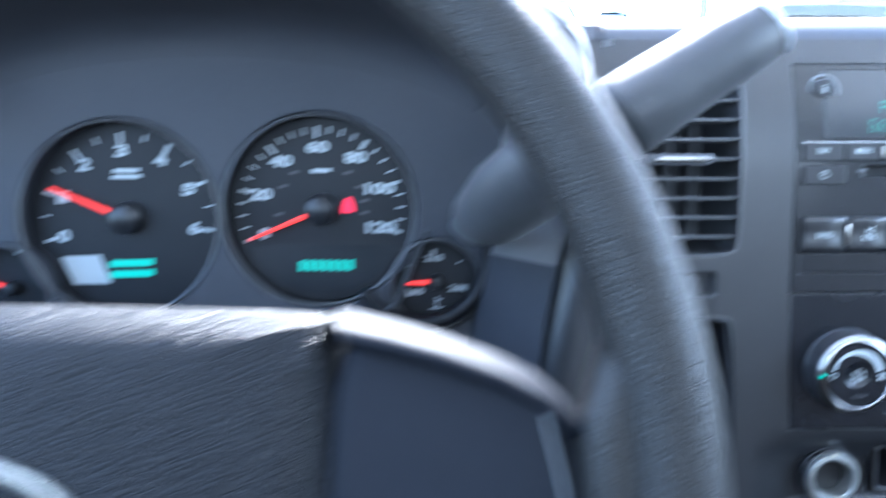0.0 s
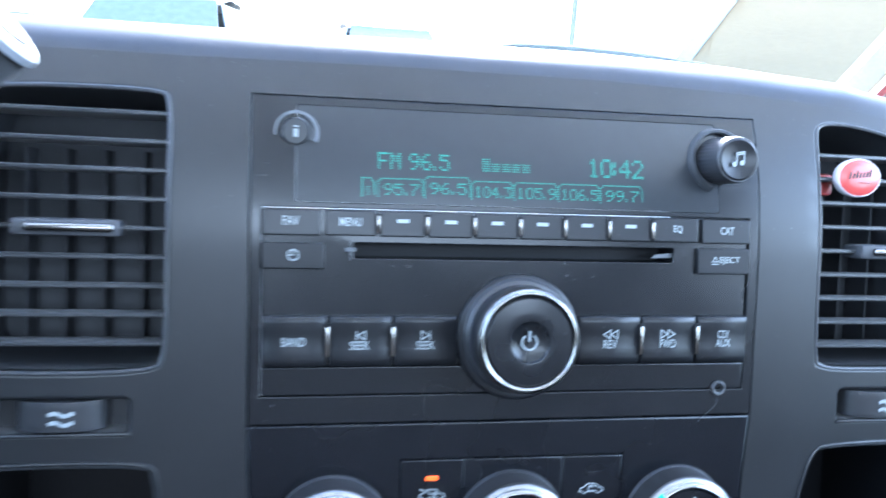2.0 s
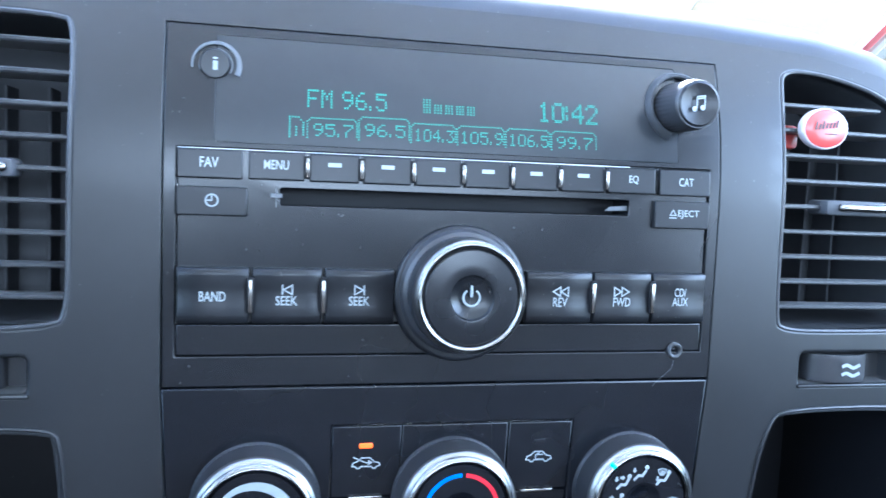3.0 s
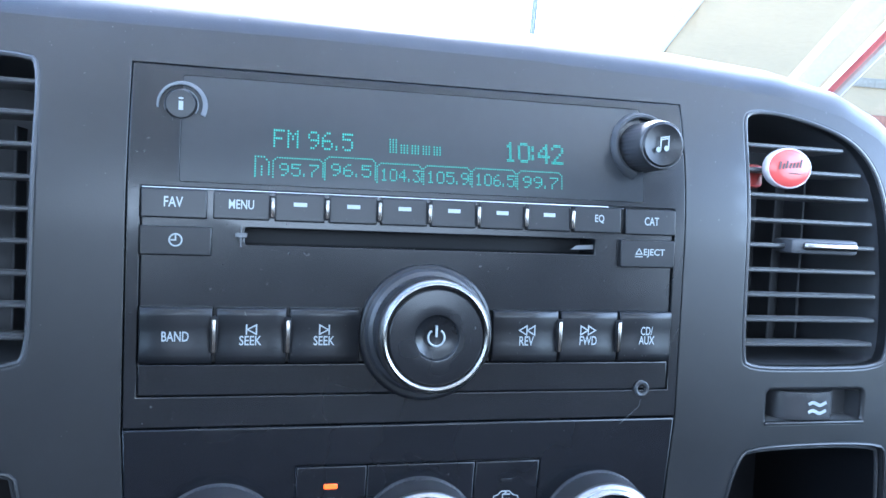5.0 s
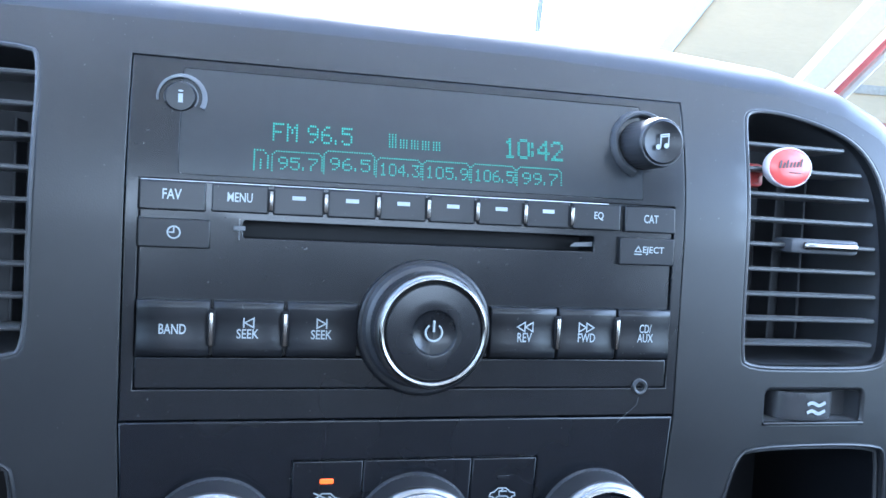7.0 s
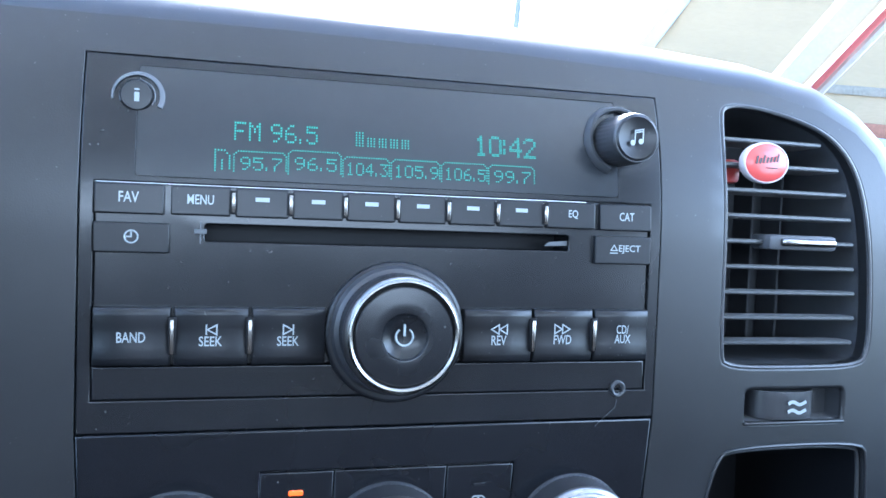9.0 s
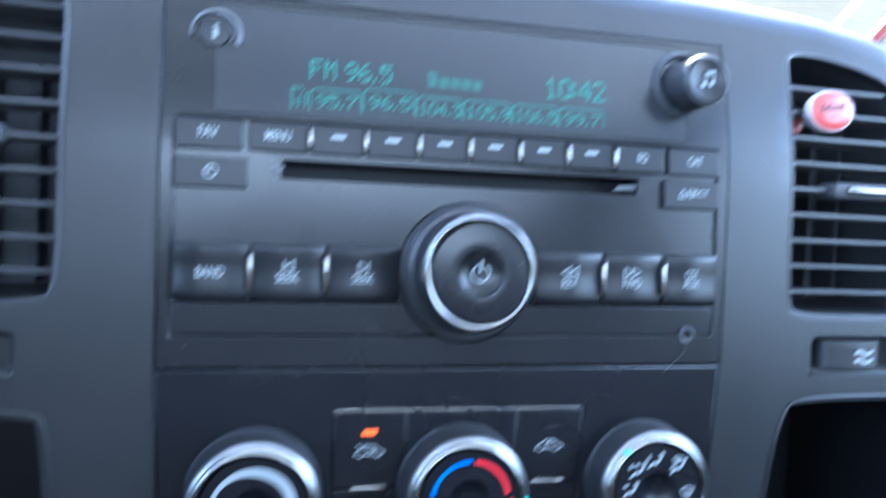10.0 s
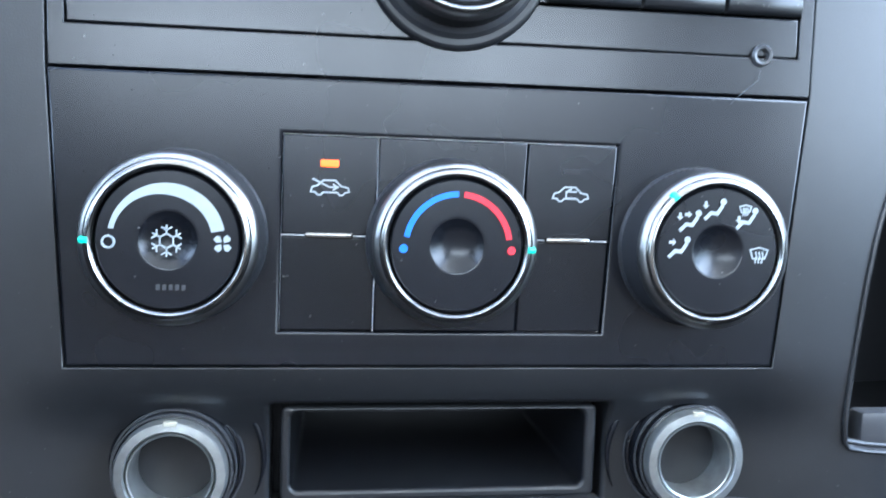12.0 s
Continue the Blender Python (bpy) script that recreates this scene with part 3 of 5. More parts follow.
lens = part("display_lens", slab(rrect(-86.35, 48.65, 84.65, 84.85, 0.8, 2), 0.2, 3, 0.0, (), level, 6.0), LENS, radio, "smoked display window")
Y_LIT = -0.1
part("station_reading", dotted("FM 96.5", -56.0, 61.7, -28.2, 68.2, Y_LIT, level), TEAL, lens, "green dotted station reading FM 96.5")
part("clock_reading", dotted("10:42", 28.0, 61.3, 51.6, 68.8, Y_LIT, level, True), TEAL, lens, "green dotted clock reading 10:42")
bars = [(-14.9 + 4.05 * i, 62.4, -11.6 + 4.05 * i, 67.0 if i == 0 else 65.8) for i in range(5)]
part("programme_bars", joined(*[dot_run([(a, z), (b, z)], 0.85, 0.55, Y_LIT, level) for a, z0, b, z1 in bars for z in np.arange(z0, z1, 0.9)]), TEAL, lens, "green dotted programme line")
TABS = (-56.0, -38.2, -19.7, -2.8, 15.4, 33.0, 51.3)
for k, name in enumerate(("95.7", "96.5", "104.3", "105.9", "106.5", "99.7")):
    a, b, up = TABS[k] + 0.6, TABS[k + 1] - 0.5, 1.2 if k == 1 else 0.0
    part("preset_reading", dotted(name, a + (0.7 if k in (2, 3, 4) else 1.6), 51.9 + up * 0.7, b - (0.5 if k in (2, 3, 4) else 1.4), 56.4 + up * 0.7, Y_LIT, level), TEAL, lens, "green dotted preset reading " + name)
    part("preset_outline", dot_run([(a - 0.4, 51.4), (a - 0.4, 57.0 + up), (a + 1.0, 58.2 + up), (b - 1.2, 58.2 + up), (b, 57.0 + up), (b, 51.4)], 0.82, 0.52, Y_LIT, level), TEAL, lens)
part("page_sign", joined(dot_run([(-61.8, 51.4), (-61.8, 58.2), (-58.8, 58.2), (-57.2, 56.4), (-57.2, 51.4)], 0.82, 0.6, Y_LIT, level), dot_run([(-59.6, 52.0), (-59.6, 55.8)], 0.82, 0.6, Y_LIT, level)), TEAL, lens)

info = part("info_button", lathe([(5.2, 12), (5.2, 5.0), (4.6, 4.2), (0, 4.0)], -86.9, 74.6, 40), KEY, radio, "round information button")
part("legend", words("i", -87.6, 72.5, -85.8, 76.8, 3.85, bold=0.0), WHITE, info)
part("info_ring", joined(slab(arc_band(-86.6, 74.4, 6.8, 8.6, 190, -26, 30, 0.4), -0.5, 1.5, 0.2, (), level), tube([(-86.6 + 5.4 * math.cos(a), level(74.4 + 5.4 * math.sin(a)) - 0.4, 74.4 + 5.4 * math.sin(a)) for a in np.linspace(radians(-30), radians(200), 40)], 0.28, 6)), FROST, radio, "pale grey crescent round the button")


def icon_key(name, x0, z0, x1, z1, label, text="", box_=None, signs=(), top=-0.9, fall=level, width=0.55, mat=KEY, bold=0.012):
    k = part(name, slab(rrect(x0, z0, x1, z1, 0.5, 2), top, 5, 0.5, (), fall), mat, radio if fall is level else climate, label)
    if text:
        part("legend", words(text, *box_, top - 0.06, fall, bold), WHITE, k)
    if signs:
        part("sign", strokes(signs, width, top - 0.06, fall), WHITE, k)
    return k


icon_key("favourites_key", -98.3, 36.1, -77.2, 45.8, "black FAV key", "FAV", (-91.0, 39.8, -84.9, 43.3))
k = icon_key("clock_key", -98.4, 23.6, -75.4, 33.4, "black clock key")
part("sign", joined(tube([(-87.0 + 2.0 * math.cos(a), -0.95, 28.8 + 2.0 * math.sin(a)) for a in np.linspace(0, 2 * math.pi, 25)[:-1]], 0.28, 6, closed=True), strokes([[(-87.0, 30.4), (-87.0, 28.8), (-88.4, 28.8)]], 0.5, -0.97)), WHITE, k)
icon_key("menu_key", -75.2, 36.3, -56.4, 45.8, "black MENU key", "MENU", (-70.1, 39.9, -61.8, 43.1))
BARS = (-55.5, -36.9, -18.5, -0.3, 18.0, 36.4, 54.9)
for a, b in zip(BARS, BARS[1:]):
    k = icon_key("preset_key", a + 0.7, 36.2, b - 0.7, 45.8, "black preset key with a white dash")
    c = (a + b) / 2
    part("dash_mark", flat([(c - 2.3, 41.5), (c + 2.3, 41.5), (c + 2.3, 42.9), (c - 2.3, 42.9)], -0.98, level), WHITE, k)
for x in BARS:
    part("chrome_divider", box(x - 0.65, -1.7, 37.6, x + 0.65, 1, 44.2, 0.25), CHROME, radio, "small chrome divider")
    part("divider_well", box(x - 1.25, -1.0, 37.2, x + 1.25, 1, 44.9, 0.15, 1), GAUGE, radio)
icon_key("equaliser_key", 55.7, 36.2, 75.0, 45.8, "black EQ key", "EQ", (64.1, 39.8, 67.9, 43.1))
icon_key("category_key", 76.9, 36.0, 98.2, 45.9, "black CAT key", "CAT", (84.8, 39.7, 90.9, 42.9))
icon_key("eject_key", 75.3, 23.4, 98.3, 33.9, "black EJECT key", "EJECT", (84.9, 27.4, 93.9, 30.7), [[(81.6, 28.6), (84.2, 28.6), (82.9, 30.6), (81.6, 28.6)], [(81.4, 27.6), (84.4, 27.6)]], width=0.4)

# the curved lower keys
def tri(x, z, w, h):
    return [(x, z), (x + w, z + h), (x + w, z - h), (x, z)]


LOW = [("band_key", -97.9, -74.4, "BAND", (-90.6, -5.2, -81.9, -1.8), []),
       ("seek_back_key", -73.2, -49.8, "SEEK", (-65.4, -6.5, -58.0, -3.2), [[(-63.1, 0.5), (-63.1, -2.6)], tri(-62.8, -1.05, 3.0, 1.6)]),
       ("seek_on_key", -48.6, -24.2, "SEEK", (-40.3, -6.5, -33.0, -3.2), [[(-35.0, 0.6), (-35.0, -2.6)], tri(-35.3, -1.0, -3.0, 1.6)]),
       ("rewind_key", 25.0, 50.8, "REV", (35.4, -6.7, 41.1, -3.2), [tri(35.3, -1.0, 2.9, 1.7), tri(38.4, -1.0, 2.9, 1.7)]),
       ("forward_key", 51.8, 75.0, "FWD", (59.5, -6.5, 66.5, -3.1), [tri(62.7, -0.9, -2.9, 1.7), tri(65.8, -0.9, -2.9, 1.7)]),
       ("source_key", 76.0, 98.0, "CD/", (84.8, -2.7, 89.8, 0.6), [])]
for name, x0, x1, text, where, signs in LOW:
    prof = [(1, -12.9), (-1.2, -12.9), (-1.9, -12.2), (-2.2, -10), (-1.9, -6.5), (-1.6, -3), (-1.7, 0), (-2.1, 3.5), (-1.9, 5.6), (-1.2, 6.2), (1, 6.2)]
    k = part(name, loft([[(x, y + d, z) for y, z in prof] for x, d in ((x0, 0.5), (x0 + 0.5, 0), (x1 - 0.5, 0), (x1, 0.5))]), KEY, radio, "black %s key" % text.strip("/"), sharp=50)
    part("legend", words(text, *where, -2.25), WHITE, k)
    if name == "source_key":
        part("legend", words("AUX", 84.1, -6.3, 90.7, -3.0, -2.25), WHITE, k)
    if signs:
        part("sign", strokes(signs, 0.5, -2.25), WHITE, k)
for x in (-73.8, -49.2, 51.3, 75.5):
    part("chrome_divider", box(x - 0.7, -3.2, -9.0, x + 0.7, 1, 2.4, 0.3, 2), CHROME, radio, "small chrome divider")
    part("divider_well", box(x - 1.3, -2.4, -9.2, x + 1.3, 1, 3.2, 0.2, 1), GAUGE, radio)

knob = part("volume_knob", lathe([(q * 0.968, y) for q, y in [(23.8, 1), (23.6, -1.5), (22.4, -3.2), (21.0, -4.0)] + [(20.9, -4.8 - 1.15 * i) for i in range(9)] + [(20.3, -15.2), (19.0, -15.8)]], 0.3, -1.4, 160, 1, 0.5, range(4, 13)), KNURL, radio, "large round volume knob", sharp=25)
part("ring_bezel", lathe([(q * 0.968, y) for q, y in [(20.9, -12.6), (20.8, -14.6), (20.3, -16.0), (19.7, -16.6)]], 0.3, -1.4, 96), SATIN, knob, "sloping silver bezel")
part("chrome_ring", lathe([(q * 0.968, y) for q, y in [(19.8, -16.2), (19.4, -16.9), (18.8, -17.2), (18.1, -16.9), (17.6, -16.2), (17.4, -15.0)]], 0.3, -1.4, 96), CHROME, knob, "bright chrome ring")
part("knob_face", lathe([(q * 0.968, y) for q, y in [(17.6, -14.5), (17.4, -16.2), (16.8, -16.7), (12, -17.2), (8.7, -17.4), (8.2, -17.3), (7.6, -16.5), (5.5, -15.6), (3.0, -15.1), (0, -15.0)]], 0.3, -1.4, 96), FACE, knob, sharp=30)
part("power_sign", joined(tube([(0.2 + 2.9 * math.cos(a), -16.4, -1.4 + 2.9 * math.sin(a)) for a in np.linspace(radians(125), radians(415), 28)], 0.38, 6), box(-0.15, -16.9, -1.1, 0.55, -15.6, 2.8)), WHITE, knob, "white power sign")
part("knob_seat", slab(disc(0.4, -2.2, 24.9), -1.6, 6, 1.4), KEY, radio, "raised round knob seat")

tune = part("tune_knob", lathe([(9.6, 10), (9.4, -9), (8.9, -10.4), (8.2, -11.0)], 84.8, 69.9, 72, 2, 0.25, (0, 1)), KNURL, radio, "small ridged tuning knob", sharp=25)
part("knob_face", lathe([(8.7, -9.5), (8.4, -11.2), (7.6, -11.9), (6.6, -11.6), (4, -10.9), (0, -10.6)], 84.8, 69.9, 48), KEY, tune)
part("knob_rim", tube([(84.8 + 8.5 * math.cos(a), -10.9, 69.9 + 8.5 * math.sin(a)) for a in np.linspace(0, 2 * math.pi, 41)[:-1]], 0.4, 6, closed=True), SLAT, tune)
part("music_sign", joined(strokes([[(83.6, 68.0), (83.6, 72.4), (86.8, 73.0), (86.8, 68.6)], [(83.6, 71.7), (86.8, 72.3)]], 0.5, -12.0), flat(disc(82.8, 68.0, 1.0, 14), -12.0), flat(disc(86.0, 68.6, 1.0, 14), -12.0)), WHITE, tune, "white music note")
part("tune_ring", tube([(85.0 + 12.4 * math.cos(a), level(70.2 + 12.4 * math.sin(a)) - 0.6, 70.2 + 12.4 * math.sin(a)) for a in np.linspace(radians(20), radians(250), 36)], 1.8, 8, squash=(1, 0.6)), GREYGRIP, radio, "raised grey crescent round the tuning knob")
part("stray_hair", tube([(87, -0.6, -28), (86.4, -0.7, -31), (83.5, -0.7, -33.4), (80, -0.6, -36.4), (78.6, -0.5, -38)], 0.07, 5), FROST, radio, "thin stray hair")
jack = part("audio_jack", lathe([(3.1, 2), (3.1, -0.4), (2.6, -0.9), (1.9, -0.7), (1.6, 0.5), (1.5, 9), (0, 9)], 87.5, -24.0, 32), SLAT, radio, "round audio jack")

# ---- climate controls ----
climate = thing("climate_control_panel", "black climate control panel with three chrome-ringed knobs", "climate control", (0, 0, -113))
EDGE = [(-98.8, -112.5), (96.8, -112.5), (102.8, -35.3), (-102.6, -36.2)]
BLOCK = [(-44.8, -103.0), (44.6, -103.0), (47.2, -50.3), (-44.4, -50.3)]
part("panel", slab(EDGE, 0.1, 12, 0.8, [BLOCK], wall=3), PANEL, climate)


def block_piece(x0, x1, z0, z1, y):
    """One plate of the middle block, its sides following the block's slant."""
    lean = lambda x, z: x - (-50.5 - z) / 52.0 * (0.4 if x < -30 else 0.6 if x < 0 else 1.7 if x < 30 else 2.6)
    return slab([(lean(x0, z0), z0), (lean(x1, z0), z0), (lean(x1, z1), z1), (lean(x0, z1), z1)], y, 4, 0.5)


part("centre_plate", block_piece(-18.9, 21.4, -102.7, -50.7, 0.3), PANEL, climate)
for x0, x1, bar in ((-44.2, -19.3, -31.9), (21.8, 46.9, 33.5)):
    part("blank_key", block_piece(x0, x1, -102.7, -77.4, 0.6), PANEL, climate)
    part("chrome_bar", box(bar - 6.3, -1.3, -77.7, bar + 6.3, 1, -76.2, 0.5), CHROME, climate, "thin chrome bar")
fresh_key = part("fresh_air_key", block_piece(-44.2, -19.3, -76.9, -50.7, 0.1), PANEL, climate, "black fresh air key with a lit amber bar")
recirc_key = part("recirculation_key", block_piece(21.8, 46.9, -76.9, -50.7, 0.1), PANEL, climate, "black recirculation key, unlit")
part("indicator", box(-34.5, -0.2, -58.9, -29.6, 0.6, -57.0, 0.3, 1), AMBER, fresh_key, "lit amber indicator bar")
part("indicator", box(31.6, 0.0, -58.7, 36.4, 0.6, -57.2, 0.3, 1), KEY, recirc_key)


def car_sign(cx, cz):
    out = [(-5.0, -0.9), (-4.6, 0.4), (-3.2, 0.8), (-1.7, 2.2), (1.4, 2.2), (3.0, 0.7), (4.8, 0.3), (5.1, -0.8), (4.0, -1.0), (3.4, -1.7), (2.6, -1.7), (2.0, -1.0), (-1.8, -1.0), (-2.4, -1.7), (-3.2, -1.7), (-3.8, -1.0), (-5.0, -0.9)]
    return [[(cx + x, cz + z) for x, z in out]]


part("car_sign", strokes(car_sign(-31.9, -64.6) + [[(-36.4, -62.1), (-32.0, -64.2), (-30.0, -64.2)], [(-31.0, -63.5), (-29.8, -64.2), (-31.0, -64.9)]], 0.45, 0.03), WHITE, fresh_key, "white car with outside air arrow")
part("car_sign", strokes(car_sign(33.9, -64.4) + [[(35.5, -63.4), (32.7, -63.4), (32.7, -65.2), (35.5, -65.2)], [(34.1, -62.7), (32.9, -63.4)]], 0.45, 0.03), WHITE, recirc_key, "white car with circling air arrow")


def climate_knob(cx, label, angle, front=-14.6):
    cz, d = -78.0, front + 15.2
    barrel = [(22.7, 1), (22.6, -0.6), (22.2, -1.2)] + [(22.3 - 0.09 * i, -1.6 - (1.26 - d / 9) * i) for i in range(9)] + [(21.1, d - 12.3), (20.4, d - 12.9)]
    k = part("knob", lathe(barrel, cx, cz, 150, 1, 0.55, range(3, 12)), KNURL, climate, label, sharp=20)
    part("ring_bezel", lathe([(21.5, d - 12.2), (21.45, d - 12.8), (21.1, d - 13.5), (20.5, d - 14.2), (19.8, d - 14.6)], cx, cz, 96), SATIN, k, "sloping silver bezel")
    part("chrome_ring", lathe([(20.0, d - 14.2), (19.6, d - 15.1), (19.0, d - 15.7), (18.3, d - 15.9), (17.8, d - 15.5), (17.4, d - 14.0)], cx, cz, 96), CHROME, k, "bright chrome ring")
    part("knob_face", lathe([(17.6, d - 13.0), (17.2, d - 13.6), (17.0, d - 14.6), (16.6, d - 15.0), (7.6, d - 15.2), (6.95, d - 15.2), (6.8, d - 15.1), (6.3, d - 14.8), (4.8, d - 13.9), (2.5, d - 13.2), (0, d - 13.0)], cx, cz, 96), PANEL, k)
    a = radians(angle)
    c, s = math.cos(a), math.sin(a)
    part("index_pip", tube([(cx + 18.1 * c, d - 15.6, cz + 18.1 * s), (cx + 20.2 * c, d - 14.4, cz + 20.2 * s)], 0.95, 8), PIP, k, "lit teal index mark")
    return k, cz


fan, cz = climate_knob(-70.3, "fan speed knob with white wedge and snowflake", 181)
YK = -14.75
FC = -70.5
wedge = [(FC + 13.8 * math.cos(a), cz + 13.8 * math.sin(a)) for a in np.linspace(radians(11), radians(169), 30)]
wedge += [(FC + (10.6 + 1.9 * ease((math.degrees(a) - 60) / 109)) * math.cos(a), cz + (10.6 + 1.9 * ease((math.degrees(a) - 60) / 109)) * math.sin(a)) for a in np.linspace(radians(169), radians(11), 30)]
part("fan_wedge", flat(wedge, YK), WHITE, fan, "white widening fan wedge")
part("off_sign", tube([(-84.0 + 1.4 * math.cos(a), YK, cz - 0.7 + 1.4 * math.sin(a)) for a in np.linspace(0, 2 * math.pi, 21)[:-1]], 0.3, 6, closed=True), WHITE, fan)
flake = []
for i in range(6):
    a = radians(60 * i + 30)
    p = lambda r, d=0.0: (FC + r * math.cos(a + d), cz - 0.2 + r * math.sin(a + d))
    flake += [[p(1.8), p(3.7)], [p(2.7), p(3.5, 0.33)], [p(2.7), p(3.5, -0.33)], [p(1.8), (FC + 1.8 * math.cos(a + radians(60)), cz - 0.2 + 1.8 * math.sin(a + radians(60)))]]
part("snowflake_sign", strokes(flake, 0.42, YK - 0.1), WHITE, fan, "white snowflake")
blades = joined(*[flat([(-57.4 + 2.5 * math.cos(a) * k * 0.9 + 0.9 * math.cos(a + 1.57) * q, cz - 0.6 + 2.5 * math.sin(a) * k * 0.9 + 0.9 * math.sin(a + 1.57) * q) for k, q in ((0.15, -0.2), (0.7, -0.9), (1.05, -0.5), (1.0, 0.9), (0.5, 1.0))], YK) for a in [radians(45 + 90 * i) for i in range(4)]])
part("fan_sign", blades, WHITE, fan, "white fan sign")
part("small_bars", joined(*[flat([(-73.0 + 1.5 * i, cz - 12.2), (-72.0 + 1.5 * i, cz - 12.2), (-72.0 + 1.5 * i, cz - 10.8), (-73.0 + 1.5 * i, cz - 10.8)], YK) for i in range(5)]), SLAT, fan, "faint unlit lettering bars")
temp, cz = climate_knob(0.5, "temperature knob with blue and red arcs", -2, -14.2)
YT = -14.35
part("cold_arc", flat(arc_band(0.7, cz - 0.2, 12.6, 14.1, 170, 91, 22), YT), BLUE, temp, "blue cold arc")
part("hot_arc", flat(arc_band(0.7, cz - 0.2, 12.6, 14.1, 85, 9, 22), YT), RED, temp, "red warm arc")
part("cold_dot", flat(disc(0.7 - 13.9, cz - 0.9, 1.1, 16), YT), BLUE, temp)
part("hot_dot", flat(disc(0.7 + 13.9, cz - 0.9, 1.1, 16), YT), RED, temp)
mode, cz = climate_knob(70.9, "airflow mode knob with white seat signs", 132, -14.0)
YK = -14.15


def seat_sign(cx, cz, arrows):
    body = [[(-2.6, -1.9), (-1.1, -0.4), (0.6, -0.6), (1.9, 1.4)]]
    runs = []
    for ax, az, dx, dz in arrows:
        p, q = Vector((ax - dx * 0.35 - 0.5, az - dz * 0.3 + 0.5)), Vector((dx, dz)).normalized()
        n, size = Vector((-q.y, q.x)), 2.0
        runs.append([tuple(p + q * size * u + n * v) for u, v in ((0, 0.42), (0, -0.42), (0.5, -0.42), (0.5, -1.0), (1.0, 0), (0.5, 1.0), (0.5, 0.42))])
    move = lambda q: [[(cx + x, cz + z) for x, z in r] for r in q]
    return strokes(move(body), 1.0, YK), flat(disc(cx + 2.2, cz + 2.6, 0.9, 12), YK), joined(*[flat(r, YK) for r in move(runs)])


def vent_sign(cx, cz, s):
    r = [[(-2.2, 1.1), (0, 1.7), (2.2, 1.1), (1.5, -0.9), (-1.5, -0.9), (-2.2, 1.1)]] + [[(x, 0.6), (x + 0.3, -0.5), (x, -1.3), (x, -1.9)] for x in (-0.8, 0, 0.8)]
    return strokes([[(cx + x * s, cz + z * s) for x, z in q] for q in r], 0.42, YK)


for ang, rad, arrows in ((178, 11.0, [(-1.8, 1.4, 1.7, 0)]), (138, 11.2, [(-0.6, 1.7, 1.5, 0), (-2.4, 1.6, 0, -1.7)]), (98, 10.8, [(-2.2, 1.6, 0, -1.8)]), (48, 11.4, [(-1.8, 0.2, 0, -1.5)])):
    a = radians(ang)
    figure, head, arrow = seat_sign(70.9 + rad * math.cos(a), cz + rad * math.sin(a), arrows)
    part("seat_sign", figure, WHITE, mode, "white reclining seat sign")
    part("seat_sign_dot", head, WHITE, mode)
    part("arrow_sign", arrow, WHITE, mode, "white airflow arrow")
part("screen_sign", vent_sign(70.9 + 11.4 * math.cos(radians(52)), cz + 2.6 + 11.4 * math.sin(radians(50)), 0.75), WHITE, mode)
part("defrost_sign", vent_sign(70.9 + 11.6, cz - 0.6, 1.15), WHITE, mode, "white windscreen defrost sign")

# ---- air freshener ----
fr = thing("vent_air_freshener", "round red vent air freshener with white rim clipped to slats", "air freshener", (145, 0, 55))
LZ = 66.0


def oval(profile, cx, cz, n):
    bm = lathe(profile, cx, cz, n)
    for v in bm.verts:
        v.co.z = cz + (v.co.z - cz) * 0.78
    return bm


FX, FY = 149.6, 4.0
part("rim_disc", oval([(9.4, FY + 2.8), (10.3, FY + 2.2), (10.7, FY + 0.4), (10.6, FY - 1.0), (10.2, FY - 1.6), (9.8, FY - 1.7), (9.5, FY - 1.0)], FX, LZ, 48), FRESHRIM, fr, "pale translucent rim")
part("red_disc", oval([(9.7, FY), (9.6, FY - 1.4), (9.2, FY - 1.7), (5, FY - 2.2), (0, FY - 2.4)], FX, LZ, 48), FRESH, fr)
part("clip", box(139.0, 15, LZ - 8, 147, 24, LZ + 2, 2), FRESH, fr, "red clip behind the disc")
part("lettering_bar", strokes([[(FX - 5.4 + 1.6 * i, LZ - 0.4 + 0.2 * i), (FX - 4.9 + 1.6 * i, LZ + (2.3 if i in (0, 2, 6) else 1.3) + 0.2 * i)] for i in range(7)], 0.85, FY - 2.55), KEY, fr, "dark slanting lettering bars")
part("lettering_bar", box(FX - 1.0, FY - 2.45, LZ - 2.3, FX + 5.0, FY - 2.0, LZ - 1.8, 0.2, 1), KEY, fr, "small dark lettering bar")

# ---- instrument cluster ----
cl = thing("instrument_cluster", "black instrument cluster with red needles under arched hood", "instrument cluster", (-429, 90, -80))
GY = 97
WELLS = [(-367, 4.4, 61.8), (-491, -1, 63), (-293, -43, 30), (-565, -46, 30)]
plate = [(-650, -95), (-226, -95), (-226, 60), (-262, 95), (-330, 118), (-429, 126), (-528, 118), (-600, 95), (-650, 60)]
part("mask", slab(plate, GY - 16, 6, 2, [disc(x, z, r, 64) for x, z, r in WELLS], wall=20), COVE, cl)
arch = [(-219, 42), (-218, 70), (-222, 98), (-236, 112), (-262, 126), (-300, 141), (-355, 153), (-429, 158), (-503, 153), (-560, 141), (-600, 126), (-625, 112), (-638, 95), (-640, 60)]


for _ in range(2):
    arch = [arch[0]] + [tuple(Vector(a).lerp(Vector(b), f)) for a, b in zip(arch, arch[1:]) for f in (0.25, 0.75)] + [arch[-1]]


